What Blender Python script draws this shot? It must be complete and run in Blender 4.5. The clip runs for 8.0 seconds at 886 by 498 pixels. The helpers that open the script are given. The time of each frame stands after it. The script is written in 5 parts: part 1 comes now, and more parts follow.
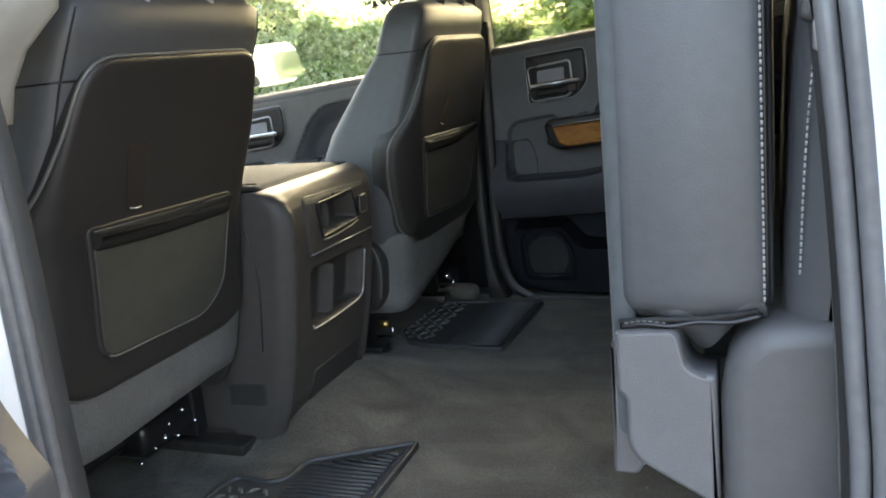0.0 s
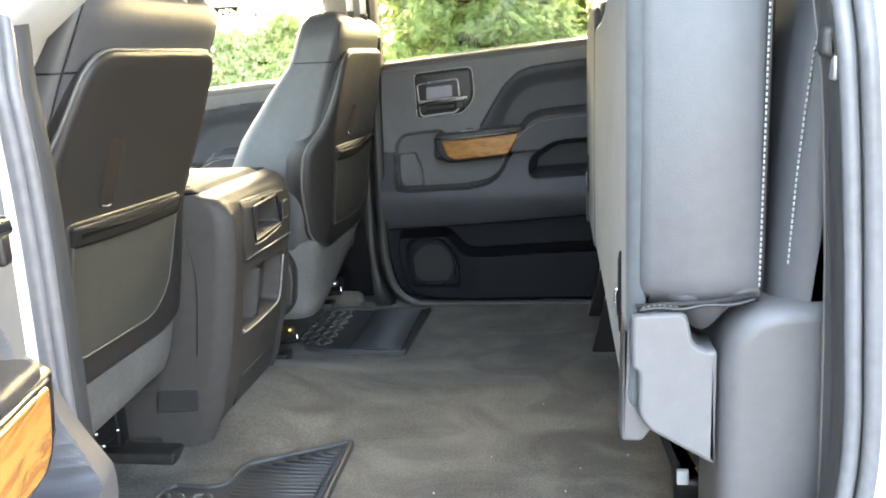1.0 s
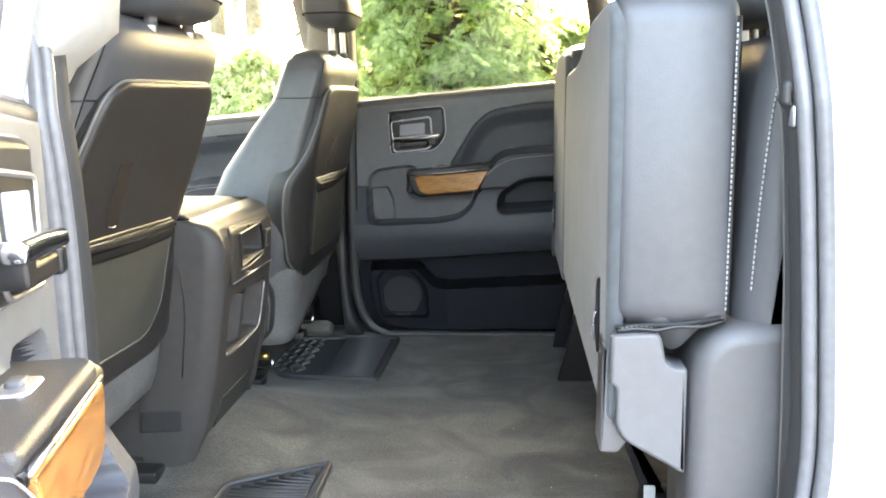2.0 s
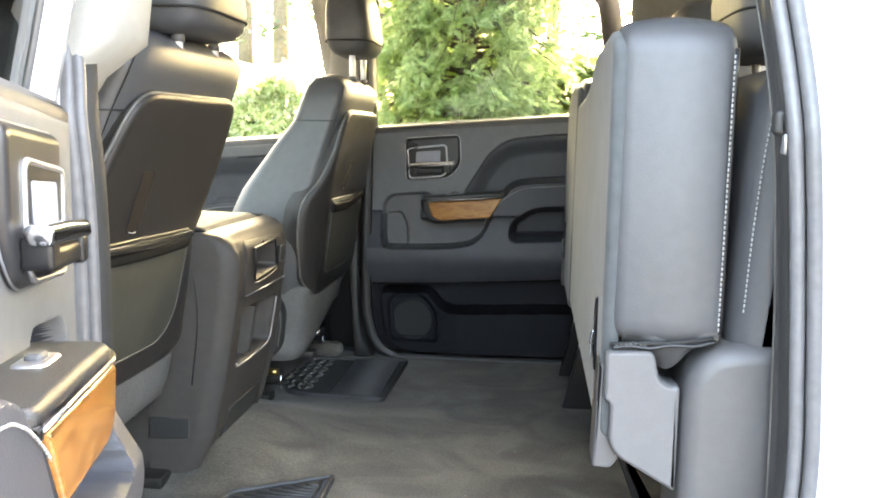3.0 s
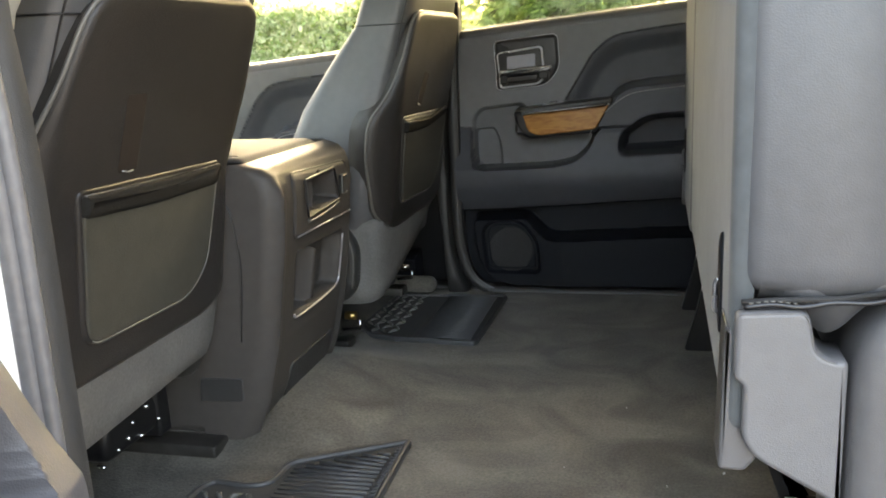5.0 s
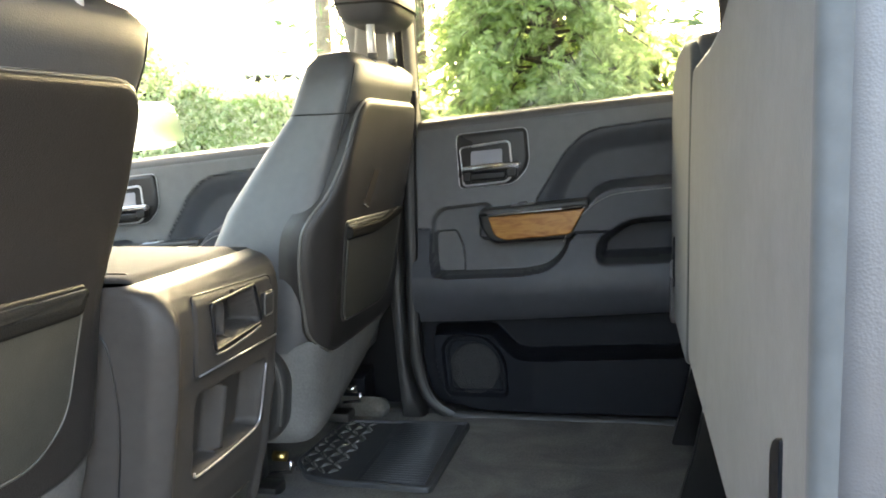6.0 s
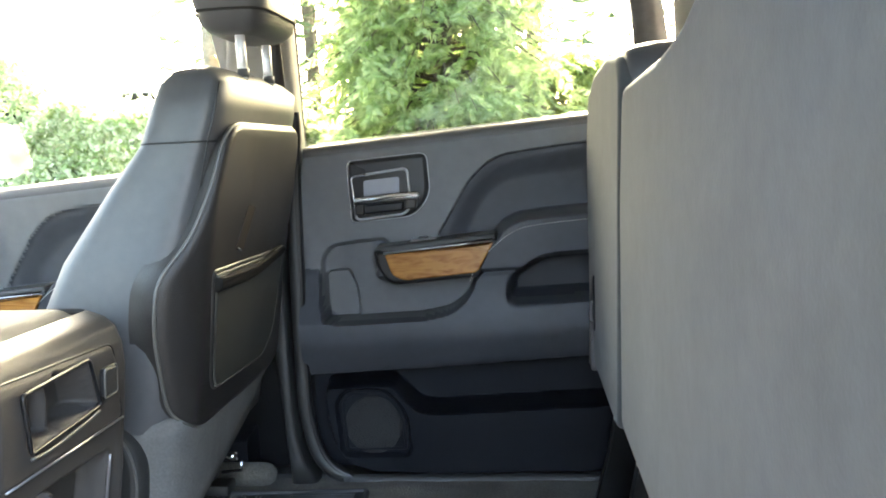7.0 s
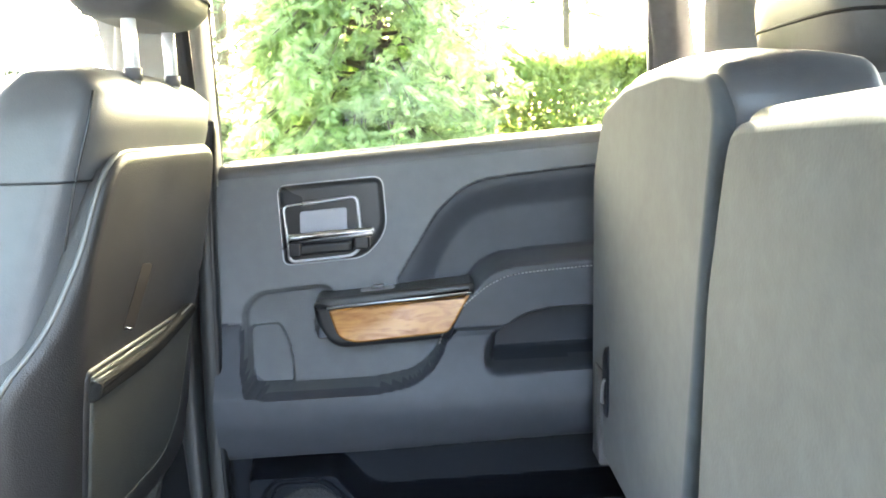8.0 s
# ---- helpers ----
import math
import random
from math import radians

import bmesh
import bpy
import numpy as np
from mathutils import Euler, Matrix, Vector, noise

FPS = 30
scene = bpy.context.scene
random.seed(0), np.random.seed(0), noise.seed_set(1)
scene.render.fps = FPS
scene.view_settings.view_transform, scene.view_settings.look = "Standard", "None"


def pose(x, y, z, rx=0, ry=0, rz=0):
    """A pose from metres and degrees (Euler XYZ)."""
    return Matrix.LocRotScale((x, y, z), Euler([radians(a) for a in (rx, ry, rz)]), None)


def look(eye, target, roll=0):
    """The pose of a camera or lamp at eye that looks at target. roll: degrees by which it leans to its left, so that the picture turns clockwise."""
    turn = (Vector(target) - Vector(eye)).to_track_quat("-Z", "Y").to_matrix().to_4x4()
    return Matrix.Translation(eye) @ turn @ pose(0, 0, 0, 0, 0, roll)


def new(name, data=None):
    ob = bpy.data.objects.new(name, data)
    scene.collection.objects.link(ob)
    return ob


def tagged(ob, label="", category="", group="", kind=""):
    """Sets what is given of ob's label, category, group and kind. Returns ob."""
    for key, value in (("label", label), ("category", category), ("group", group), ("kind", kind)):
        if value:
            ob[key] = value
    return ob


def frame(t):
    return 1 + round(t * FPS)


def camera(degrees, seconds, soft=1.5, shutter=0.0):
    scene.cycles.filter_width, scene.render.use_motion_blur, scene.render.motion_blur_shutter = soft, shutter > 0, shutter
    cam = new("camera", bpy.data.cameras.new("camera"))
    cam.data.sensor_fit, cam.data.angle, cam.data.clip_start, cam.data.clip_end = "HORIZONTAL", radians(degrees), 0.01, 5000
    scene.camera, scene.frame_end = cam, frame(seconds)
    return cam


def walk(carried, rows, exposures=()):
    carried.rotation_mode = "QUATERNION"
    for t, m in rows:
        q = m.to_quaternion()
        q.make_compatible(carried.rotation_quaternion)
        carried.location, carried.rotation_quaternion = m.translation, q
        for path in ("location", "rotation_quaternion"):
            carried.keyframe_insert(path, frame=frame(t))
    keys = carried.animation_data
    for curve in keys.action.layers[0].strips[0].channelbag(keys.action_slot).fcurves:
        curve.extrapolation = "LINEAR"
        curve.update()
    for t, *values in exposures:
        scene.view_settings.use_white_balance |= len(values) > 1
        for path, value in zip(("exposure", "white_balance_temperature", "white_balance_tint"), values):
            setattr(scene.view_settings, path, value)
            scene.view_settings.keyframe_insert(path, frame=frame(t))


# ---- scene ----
cam = camera(56.0, 8.0, soft=1.8)
PATH = [
    (0, (1.196, -1.484, 1.425), (0.45, 0.316, 0.976), -6.1),
    (0.5, (1.065, -1.57, 1.445), (0.636, 0.322, 0.958), -4.7),
    (1, (0.97, -1.626, 1.438), (0.684, 0.303, 0.992), -2.8),
    (1.5, (0.914, -1.674, 1.438), (0.724, 0.275, 1.033), -1.5),
    (1.7, (0.918, -1.691, 1.44), (0.744, 0.262, 1.046), -1.5),
    (2.8, (0.944, -1.757, 1.431), (0.745, 0.214, 1.157), 0.8),
    (3, (0.947, -1.758, 1.42), (0.735, 0.211, 1.141), 0.9),
    (3.5, (0.942, -1.75, 1.378), (0.704, 0.199, 0.997), -0.1),
    (4, (0.949, -1.743, 1.357), (0.671, 0.158, 0.801), -1.2),
    (4.5, (0.967, -1.610, 1.368), (0.572, 0.262, 0.779), -2.2),
    (5, (0.978, -1.451, 1.386), (0.478, 0.429, 0.92), -3.1),
    (5.2, (0.981, -1.382, 1.384), (0.457, 0.504, 0.975), -3.2),
    (6.3, (0.932, -1.095, 1.408), (0.575, 0.856, 1.156), -1.7),
    (6.5, (0.929, -1.06, 1.415), (0.628, 0.901, 1.164), -1.6),
    (7, (0.911, -0.926, 1.416), (0.721, 1.05, 1.178), -2.5),
    (7.5, (0.847, -0.728, 1.483), (0.785, 1.248, 1.18), -0.7),
    (8, (0.8, -0.534, 1.484), (0.818, 1.445, 1.198), -1.4),
]
EXPOSURES = [(0, 4.65, 7900, 8), (0.5, 5.5, 8100, 8), (1, 6.0, 8200, 9), (1.5, 6.09, 8200, 10), (3, 5.8, 8600, 10), (3.5, 5.76, 8900, 11), (4, 5.51, 9300, 12), (5, 5.29, 9300, 11), (6.5, 5.81, 7500, 9), (7, 5.91, 7300, 9), (7.5, 6.36, 7200, 9), (8, 6.84, 7000, 8)]
walk(cam, [(t, look(eye, target, roll)) for t, eye, target, roll in PATH], EXPOSURES)

# ---- world and sun: bright hazy daylight, sun beyond the far side ----
SUN_WAY = Vector((0.03, 1.0, 0.38)).normalized()
world = bpy.data.worlds.new("sky")
scene.world = world
world.use_nodes = True
wn = world.node_tree.nodes
sky = wn.new("ShaderNodeTexSky")
sky.sky_type, sky.sun_disc = "NISHITA", False
sky.sun_elevation = math.asin(SUN_WAY.z)
sky.sun_rotation = math.atan2(SUN_WAY.x, SUN_WAY.y)
sky.dust_density = 8.0
sky.air_density = 0.8
wn["Background"].inputs["Strength"].default_value = 0.15
world.node_tree.links.new(sky.outputs["Color"], wn["Background"].inputs["Color"])
sun = new("sun", bpy.data.lights.new("sun", "SUN"))
sun.data.energy, sun.data.angle, sun.data.color = 2.9, radians(1.0), (1.0, 0.95, 0.87)
sun.matrix_world = look(SUN_WAY * 30, (0, 0, 0))


# ---- materials ----
def mat(name, base, rough=0.5, metal=0.0, var=0.12, scale=30.0, bump=0.0, bscale=400.0, big=4.0, spec=0.5, tint=None, coat=0.0, sheen=0.0):
    """Principled surface with two scales of colour change and a fine grain relief, in object metres."""
    m = bpy.data.materials.new(name)
    m.use_nodes = True
    nt = m.node_tree
    b = nt.nodes["Principled BSDF"]
    b.inputs["Metallic"].default_value = metal
    b.inputs["Specular IOR Level"].default_value = spec
    b.inputs["Coat Weight"].default_value = coat
    b.inputs["Coat Roughness"].default_value = 0.06
    b.inputs["Sheen Weight"].default_value = sheen
    tc = nt.nodes.new("ShaderNodeTexCoord")
    n1 = nt.nodes.new("ShaderNodeTexNoise")
    n1.inputs["Scale"].default_value, n1.inputs["Detail"].default_value = scale, 6.0
    n2 = nt.nodes.new("ShaderNodeTexNoise")
    n2.inputs["Scale"].default_value, n2.inputs["Detail"].default_value = big, 3.0
    nt.links.new(tc.outputs["Object"], n1.inputs["Vector"])
    nt.links.new(tc.outputs["Object"], n2.inputs["Vector"])
    add = nt.nodes.new("ShaderNodeMath")
    add.operation = "ADD"
    nt.links.new(n1.outputs["Fac"], add.inputs[0])
    nt.links.new(n2.outputs["Fac"], add.inputs[1])
    ramp = nt.nodes.new("ShaderNodeValToRGB")
    lo = [c * (1 - var) for c in base]
    hi = [c * (1 + var) for c in (tint or base)]
    ramp.color_ramp.elements[0].position, ramp.color_ramp.elements[0].color = 0.35, (*lo, 1)
    ramp.color_ramp.elements[1].position, ramp.color_ramp.elements[1].color = 0.65, (*hi, 1)
    half = nt.nodes.new("ShaderNodeMath")
    half.operation, half.inputs[1].default_value = "MULTIPLY", 0.5
    nt.links.new(add.outputs[0], half.inputs[0])
    nt.links.new(half.outputs[0], ramp.inputs["Fac"])
    nt.links.new(ramp.outputs["Color"], b.inputs["Base Color"])
    rr = nt.nodes.new("ShaderNodeMapRange")
    rr.inputs["From Min"].default_value, rr.inputs["From Max"].default_value = 0.3, 0.7
    rr.inputs["To Min"].default_value, rr.inputs["To Max"].default_value = max(0.02, rough - 0.06), min(1, rough + 0.06)
    nt.links.new(n2.outputs["Fac"], rr.inputs["Value"])
    nt.links.new(rr.outputs["Result"], b.inputs["Roughness"])
    if bump:
        n3 = nt.nodes.new("ShaderNodeTexVoronoi" if bscale > 250 else "ShaderNodeTexNoise")
        n3.inputs["Scale"].default_value = bscale
        nt.links.new(tc.outputs["Object"], n3.inputs["Vector"])
        bp = nt.nodes.new("ShaderNodeBump")
        bp.inputs["Strength"].default_value, bp.inputs["Distance"].default_value = bump, 0.0015
        nt.links.new(n3.outputs[0], bp.inputs["Height"])
        nt.links.new(bp.outputs["Normal"], b.inputs["Normal"])
    return m


def wood_mat(name, dark, light):
    m = mat(name, light, 0.22, coat=0.8, spec=0.5)
    nt = m.node_tree
    b = nt.nodes["Principled BSDF"]
    tc = nt.nodes.new("ShaderNodeTexCoord")
    mp = nt.nodes.new("ShaderNodeMapping")
    mp.inputs["Scale"].default_value = (10, 10, 45)
    mp.inputs["Rotation"].default_value = (0.2, 0.35, 0.1)
    nz = nt.nodes.new("ShaderNodeTexNoise")
    nz.inputs["Scale"].default_value, nz.inputs["Detail"].default_value, nz.inputs["Distortion"].default_value = 1.2, 7.0, 1.6
    ramp = nt.nodes.new("ShaderNodeValToRGB")
    ramp.color_ramp.elements[0].position, ramp.color_ramp.elements[0].color = 0.3, (*dark, 1)
    ramp.color_ramp.elements[1].position, ramp.color_ramp.elements[1].color = 0.55, (*light, 1)
    nt.links.new(tc.outputs["Object"], mp.inputs["Vector"])
    nt.links.new(mp.outputs["Vector"], nz.inputs["Vector"])
    nt.links.new(nz.outputs["Fac"], ramp.inputs["Fac"])
    nt.links.new(ramp.outputs["Color"], b.inputs["Base Color"])
    return m


def glass_mat(name, tint):
    m = bpy.data.materials.new(name)
    m.use_nodes = True
    nt = m.node_tree
    nt.nodes.clear()
    out = nt.nodes.new("ShaderNodeOutputMaterial")
    mix = nt.nodes.new("ShaderNodeMixShader")
    tr = nt.nodes.new("ShaderNodeBsdfTransparent")
    tr.inputs["Color"].default_value = (*tint, 1)
    gl = nt.nodes.new("ShaderNodeBsdfGlossy")
    gl.inputs["Roughness"].default_value = 0.02
    fr = nt.nodes.new("ShaderNodeFresnel")
    fr.inputs["IOR"].default_value = 1.45
    nt.links.new(fr.outputs[0], mix.inputs[0])
    nt.links.new(tr.outputs[0], mix.inputs[1])
    nt.links.new(gl.outputs[0], mix.inputs[2])
    nt.links.new(mix.outputs[0], out.inputs["Surface"])
    return m


def leaf_mat(name, c1, c2, glow=0.5):
    m = bpy.data.materials.new(name)
    m.use_nodes = True
    nt = m.node_tree
    b = nt.nodes["Principled BSDF"]
    b.inputs["Roughness"].default_value = 0.55
    g = nt.nodes.new("ShaderNodeNewGeometry")
    ramp = nt.nodes.new("ShaderNodeValToRGB")
    ramp.color_ramp.elements[0].color, ramp.color_ramp.elements[1].color = (*c1, 1), (*c2, 1)
    nt.links.new(g.outputs["Random Per Island"], ramp.inputs["Fac"])
    nt.links.new(ramp.outputs["Color"], b.inputs["Base Color"])
    tl = nt.nodes.new("ShaderNodeBsdfTranslucent")
    nt.links.new(ramp.outputs["Color"], tl.inputs["Color"])
    mix = nt.nodes.new("ShaderNodeMixShader")
    mix.inputs[0].default_value = glow
    nt.links.new(b.outputs[0], mix.inputs[1])
    nt.links.new(tl.outputs[0], mix.inputs[2])
    nt.links.new(mix.outputs[0], nt.nodes["Material Output"].inputs["Surface"])
    return m


LEATHER = mat("black_leather", (0.032, 0.031, 0.030), 0.70, var=0.10, scale=60, bump=0.35, bscale=650, spec=0.22)
LEATHER_GREY = mat("charcoal_leather", (0.074, 0.074, 0.077), 0.42, var=0.08, scale=60, bump=0.12, bscale=650)
HEM = mat("hem_leather", (0.020, 0.019, 0.0175), 0.80, var=0.10, scale=60, bump=0.35, bscale=650, spec=0.08)
# rear headrests' leather, its base raised to imitate the sunlight on it
SUNLIT_REST = mat("sunlit_rest_leather", (0.125, 0.122, 0.118), 0.45, var=0.08, scale=60, bump=0.12, bscale=650)
SHELL = mat("seat_shell_vinyl", (0.030, 0.0265, 0.0245), 0.37, spec=0.36, var=0.10, scale=50, bump=0.25, bscale=700)
POCKET = mat("pocket_vinyl", (0.056, 0.054, 0.045), 0.52, spec=0.3, var=0.12, scale=40, bump=0.3, bscale=600)
VINYL = mat("door_vinyl", (0.138, 0.139, 0.142), 0.50, var=0.10, scale=40, bump=0.12, bscale=700)
# the door vinyl again, toned down for the shade inside the tray
TRAY_SHADED = mat("tray_shaded_vinyl", (0.105, 0.106, 0.110), 0.5, var=0.10, scale=40, bump=0.3, bscale=700)
VINYL_SOFT = mat("door_soft_vinyl", (0.062, 0.064, 0.072), 0.48, spec=0.3, var=0.10, scale=40, bump=0.10, bscale=600)
# door vinyl in a darker colour that imitates the shade in deep recesses
SHADED_VINYL = mat("shaded_vinyl", (0.036, 0.038, 0.045), 0.5, spec=0.25, var=0.10, scale=40, bump=0.10, bscale=600)
LOWER = mat("door_lower_plastic", (0.009, 0.0105, 0.014), 0.5, spec=0.16, var=0.10, scale=40, bump=0.3, bscale=700)
PLASTIC = mat("dark_plastic", (0.035, 0.034, 0.033), 0.42, var=0.10, scale=50, bump=0.25, bscale=800)
CONSOLE_M = mat("console_plastic", (0.058, 0.052, 0.048), 0.47, spec=0.22, var=0.10, scale=50, bump=0.2, bscale=800)
BLACK = mat("black_plastic", (0.010, 0.010, 0.011), 0.35, var=0.2)
RUBBER = mat("rubber_seal", (0.135, 0.133, 0.136), 0.36, var=0.15, scale=80)
MATRUB = mat("mat_rubber", (0.045, 0.046, 0.048), 0.5, var=0.15, scale=60)
TREAD = mat("tread_rubber", (0.080, 0.081, 0.074), 0.38, var=0.2, scale=70)
FABRIC = mat("grey_fabric", (0.066, 0.071, 0.072), 0.92, var=0.15, scale=55, bump=0.14, bscale=245, big=7, sheen=0.15)
SKIRT = mat("skirt_fabric", (0.132, 0.128, 0.121), 0.9, var=0.18, scale=220, bump=0.5, bscale=240, big=9)
CARPET = mat("carpet", (0.106, 0.096, 0.080), 0.97, var=0.40, scale=210, bump=1.0, bscale=235, big=5, sheen=0.08)


def brushed(m, low, high):
    """Broad swept patches over a pile surface: the nap lies one way here and another there."""
    nt = m.node_tree
    b = nt.nodes["Principled BSDF"]
    old = b.inputs["Base Color"].links[0].from_socket
    tc = nt.nodes.new("ShaderNodeTexCoord")
    mp = nt.nodes.new("ShaderNodeMapping")
    mp.inputs["Scale"].default_value, mp.inputs["Rotation"].default_value = (4.0, 5.2, 4.0), (0, 0, 0.5)
    nz = nt.nodes.new("ShaderNodeTexNoise")
    nz.inputs["Scale"].default_value, nz.inputs["Detail"].default_value, nz.inputs["Distortion"].default_value = 1.1, 6.0, 1.4
    rr = nt.nodes.new("ShaderNodeMapRange")
    rr.inputs["From Min"].default_value, rr.inputs["From Max"].default_value = 0.36, 0.64
    rr.inputs["To Min"].default_value, rr.inputs["To Max"].default_value = low, high
    mix = nt.nodes.new("ShaderNodeVectorMath")
    mix.operation = "SCALE"
    nt.links.new(tc.outputs["Object"], mp.inputs["Vector"])
    nt.links.new(mp.outputs["Vector"], nz.inputs["Vector"])
    nt.links.new(nz.outputs["Fac"], rr.inputs["Value"])
    nt.links.new(old, mix.inputs[0])
    nt.links.new(rr.outputs["Result"], mix.inputs["Scale"])
    nt.links.new(mix.outputs["Vector"], b.inputs["Base Color"])


brushed(CARPET, 0.66, 1.32)
brushed(FABRIC, 0.90, 1.10)
brushed(SKIRT, 0.85, 1.15)
GREYPL = mat("light_grey_plastic", (0.122, 0.118, 0.118), 0.47, var=0.06, scale=60, bump=0.2, bscale=800)
MIDPL = mat("mid_grey_plastic", (0.092, 0.088, 0.088), 0.43, var=0.08, scale=60, bump=0.2, bscale=800)
PILLAR = mat("pillar_trim", (0.34, 0.33, 0.30), 0.6, var=0.06, scale=60, bump=0.2, bscale=700)
HEADLINER = mat("headliner", (0.42, 0.41, 0.38), 0.9, var=0.06, scale=120, bump=0.3, bscale=240)
PAINT = mat("white_paint", (0.80, 0.80, 0.80), 0.18, var=0.02, scale=20, coat=0.6)
BEZEL = mat("satin_dark_bezel", (0.022, 0.022, 0.024), 0.32, var=0.06)
TRIMDARK = mat("dark_side_trim", (0.062, 0.058, 0.058), 0.42, var=0.08, scale=60, bump=0.2, bscale=800)
CHROME = mat("chrome", (0.82, 0.82, 0.83), 0.10, metal=1.0, var=0.03)
SATIN = mat("satin_silver", (0.55, 0.55, 0.57), 0.32, metal=0.9, var=0.05)
STEEL = mat("dark_steel", (0.09, 0.085, 0.08), 0.4, metal=0.8, var=0.3)
BRASS = mat("brass_bolt", (0.55, 0.38, 0.14), 0.3, metal=1.0, var=0.1)
STITCH = mat("pale_thread", (0.40, 0.39, 0.37), 0.7, var=0.1)
WOOD = wood_mat("burl_wood", (0.23, 0.082, 0.018), (0.44, 0.195, 0.050))
# near-white, partly metallic base: the sky's reflection is put into the posts' colour
POST = mat("sky_white_post", (0.88, 0.88, 0.88), 0.35, metal=0.4, var=0.03)
GLASS = glass_mat("window_glass", (0.86, 0.90, 0.88))
TINTED = glass_mat("tinted_glass", (0.52, 0.54, 0.51))
SCREEN = mat("grey_insert", (0.30, 0.30, 0.33), 0.4, var=0.05)
BARK = mat("bark", (0.16, 0.12, 0.09), 0.9, var=0.35, scale=14, bump=0.8, bscale=20)
CONIFER = leaf_mat("conifer_leaf", (0.34, 0.46, 0.18), (0.66, 0.74, 0.42), 0.70)
HEDGE = leaf_mat("hedge_leaf", (0.32, 0.42, 0.12), (0.64, 0.68, 0.28), 0.68)
FLOWER = leaf_mat("flowering_bush_leaf", (0.30, 0.40, 0.15), (0.82, 0.80, 0.58), 0.72)
PATCH = mat("woven_patch", (0.028, 0.0215, 0.0185), 0.6, spec=0.2, var=0.2, scale=300)
PIPING = mat("pale_piping", (0.115, 0.110, 0.098), 0.36, var=0.1)
PINE = leaf_mat("pine_needles", (0.05, 0.085, 0.045), (0.11, 0.15, 0.08), 0.3)
ASPHALT = mat("asphalt", (0.06, 0.06, 0.062), 0.9, var=0.3, scale=60, bump=0.8, bscale=120, big=0.8)
GRASS = mat("grass_ground", (0.07, 0.10, 0.03), 0.95, var=0.4, scale=9, big=0.6)
CARPAINT = mat("silver_car_paint", (0.45, 0.47, 0.5), 0.25, metal=0.4, var=0.03, coat=0.7)
LID = mat("console_lid_leather", (0.042, 0.042, 0.044), 0.74, spec=0.10, var=0.10, scale=60, bump=0.35, bscale=600)
DARKGLASS = mat("dark_car_glass", (0.05, 0.075, 0.10), 0.08, var=0.05)


# ---- mesh helpers ----
def group_at(name, place, label="", category="", group="", kind=""):
    ob = new(name)
    ob.empty_display_size = 0.1
    ob.matrix_world = Matrix.Translation(place)
    return tagged(ob, label, category, group, kind)


def link(name, me, material, parent=None, label="", smooth=True):
    if smooth:
        me.shade_smooth()
    ob = new(name, me)
    if material:
        me.materials.append(material)
    if parent is not None:
        ob.parent = parent
        ob.matrix_parent_inverse = parent.matrix_basis.inverted() if parent.parent is None else Matrix.Identity(4)
    return tagged(ob, label)


def part(name, bm, material, parent=None, label="", smooth=True):
    """One mesh object under a thing or a part."""
    me = bpy.data.meshes.new(name)
    bm.to_mesh(me)
    bm.free()
    return link(name, me, material, parent, label, smooth)


def raw(name, verts, faces, material, parent=None, label="", smooth=True):
    bm = bmesh.new()
    vs = [bm.verts.new(v) for v in verts]
    flat = []
    for f in faces:
        face = bm.faces.new([vs[i] for i in f])
        if len(f) > 4:
            flat.append(face)
    bmesh.ops.recalc_face_normals(bm, faces=bm.faces)
    for f in bm.faces:
        f.smooth = smooth
    for f in flat:
        f.smooth = False
    return part(name, bm, material, parent, label, False)


def box(name, lo, hi, material, parent=None, label="", bevel=0.006, segs=3, warp=None):
    bm = bmesh.new()
    bmesh.ops.create_cube(bm, size=1.0)
    c, s = (Vector(lo) + Vector(hi)) / 2, Vector(hi) - Vector(lo)
    for v in bm.verts:
        v.co = Vector((v.co.x * s.x, v.co.y * s.y, v.co.z * s.z)) + c
    b = min(bevel, 0.49 * min(abs(x) for x in s))
    if b > 0:
        bmesh.ops.bevel(bm, geom=bm.edges[:], offset=b, segments=segs, affect="EDGES", profile=0.5)
    if warp:
        for v in bm.verts:
            v.co = Vector(warp(*v.co))
        bmesh.ops.recalc_face_normals(bm, faces=bm.faces)
    return part(name, bm, material, parent, label)


def tube_bm(bm, pts, r, sides=8, closed=False, flat=1.0):
    pts = [Vector(p) for p in pts]
    n = len(pts)
    rings, prev = [], None
    for i, p in enumerate(pts):
        a = pts[(i - 1) % n] if closed or i else p
        b = pts[(i + 1) % n] if closed or i < n - 1 else p
        d = (b - a).normalized()
        side = prev - d * prev.dot(d) if prev is not None else d.orthogonal()
        side.normalize()
        prev = side
        up = d.cross(side)
        rr = r[i] if isinstance(r, (list, tuple)) else r
        rings.append([bm.verts.new(p + rr * (math.cos(t) * side + flat * math.sin(t) * up)) for t in (2 * math.pi * k / sides for k in range(sides))])
    for i in range(n if closed else n - 1):
        a, b = rings[i], rings[(i + 1) % n]
        for k in range(sides):
            bm.faces.new((a[k], a[(k + 1) % sides], b[(k + 1) % sides], b[k]))
    if not closed:
        bm.faces.new(rings[0][::-1])
        bm.faces.new(rings[-1])


def tube(name, pts, r, material, parent=None, label="", sides=8, closed=False):
    bm = bmesh.new()
    tube_bm(bm, pts, r, sides, closed)
    bmesh.ops.recalc_face_normals(bm, faces=bm.faces)
    return part(name, bm, material, parent, label)


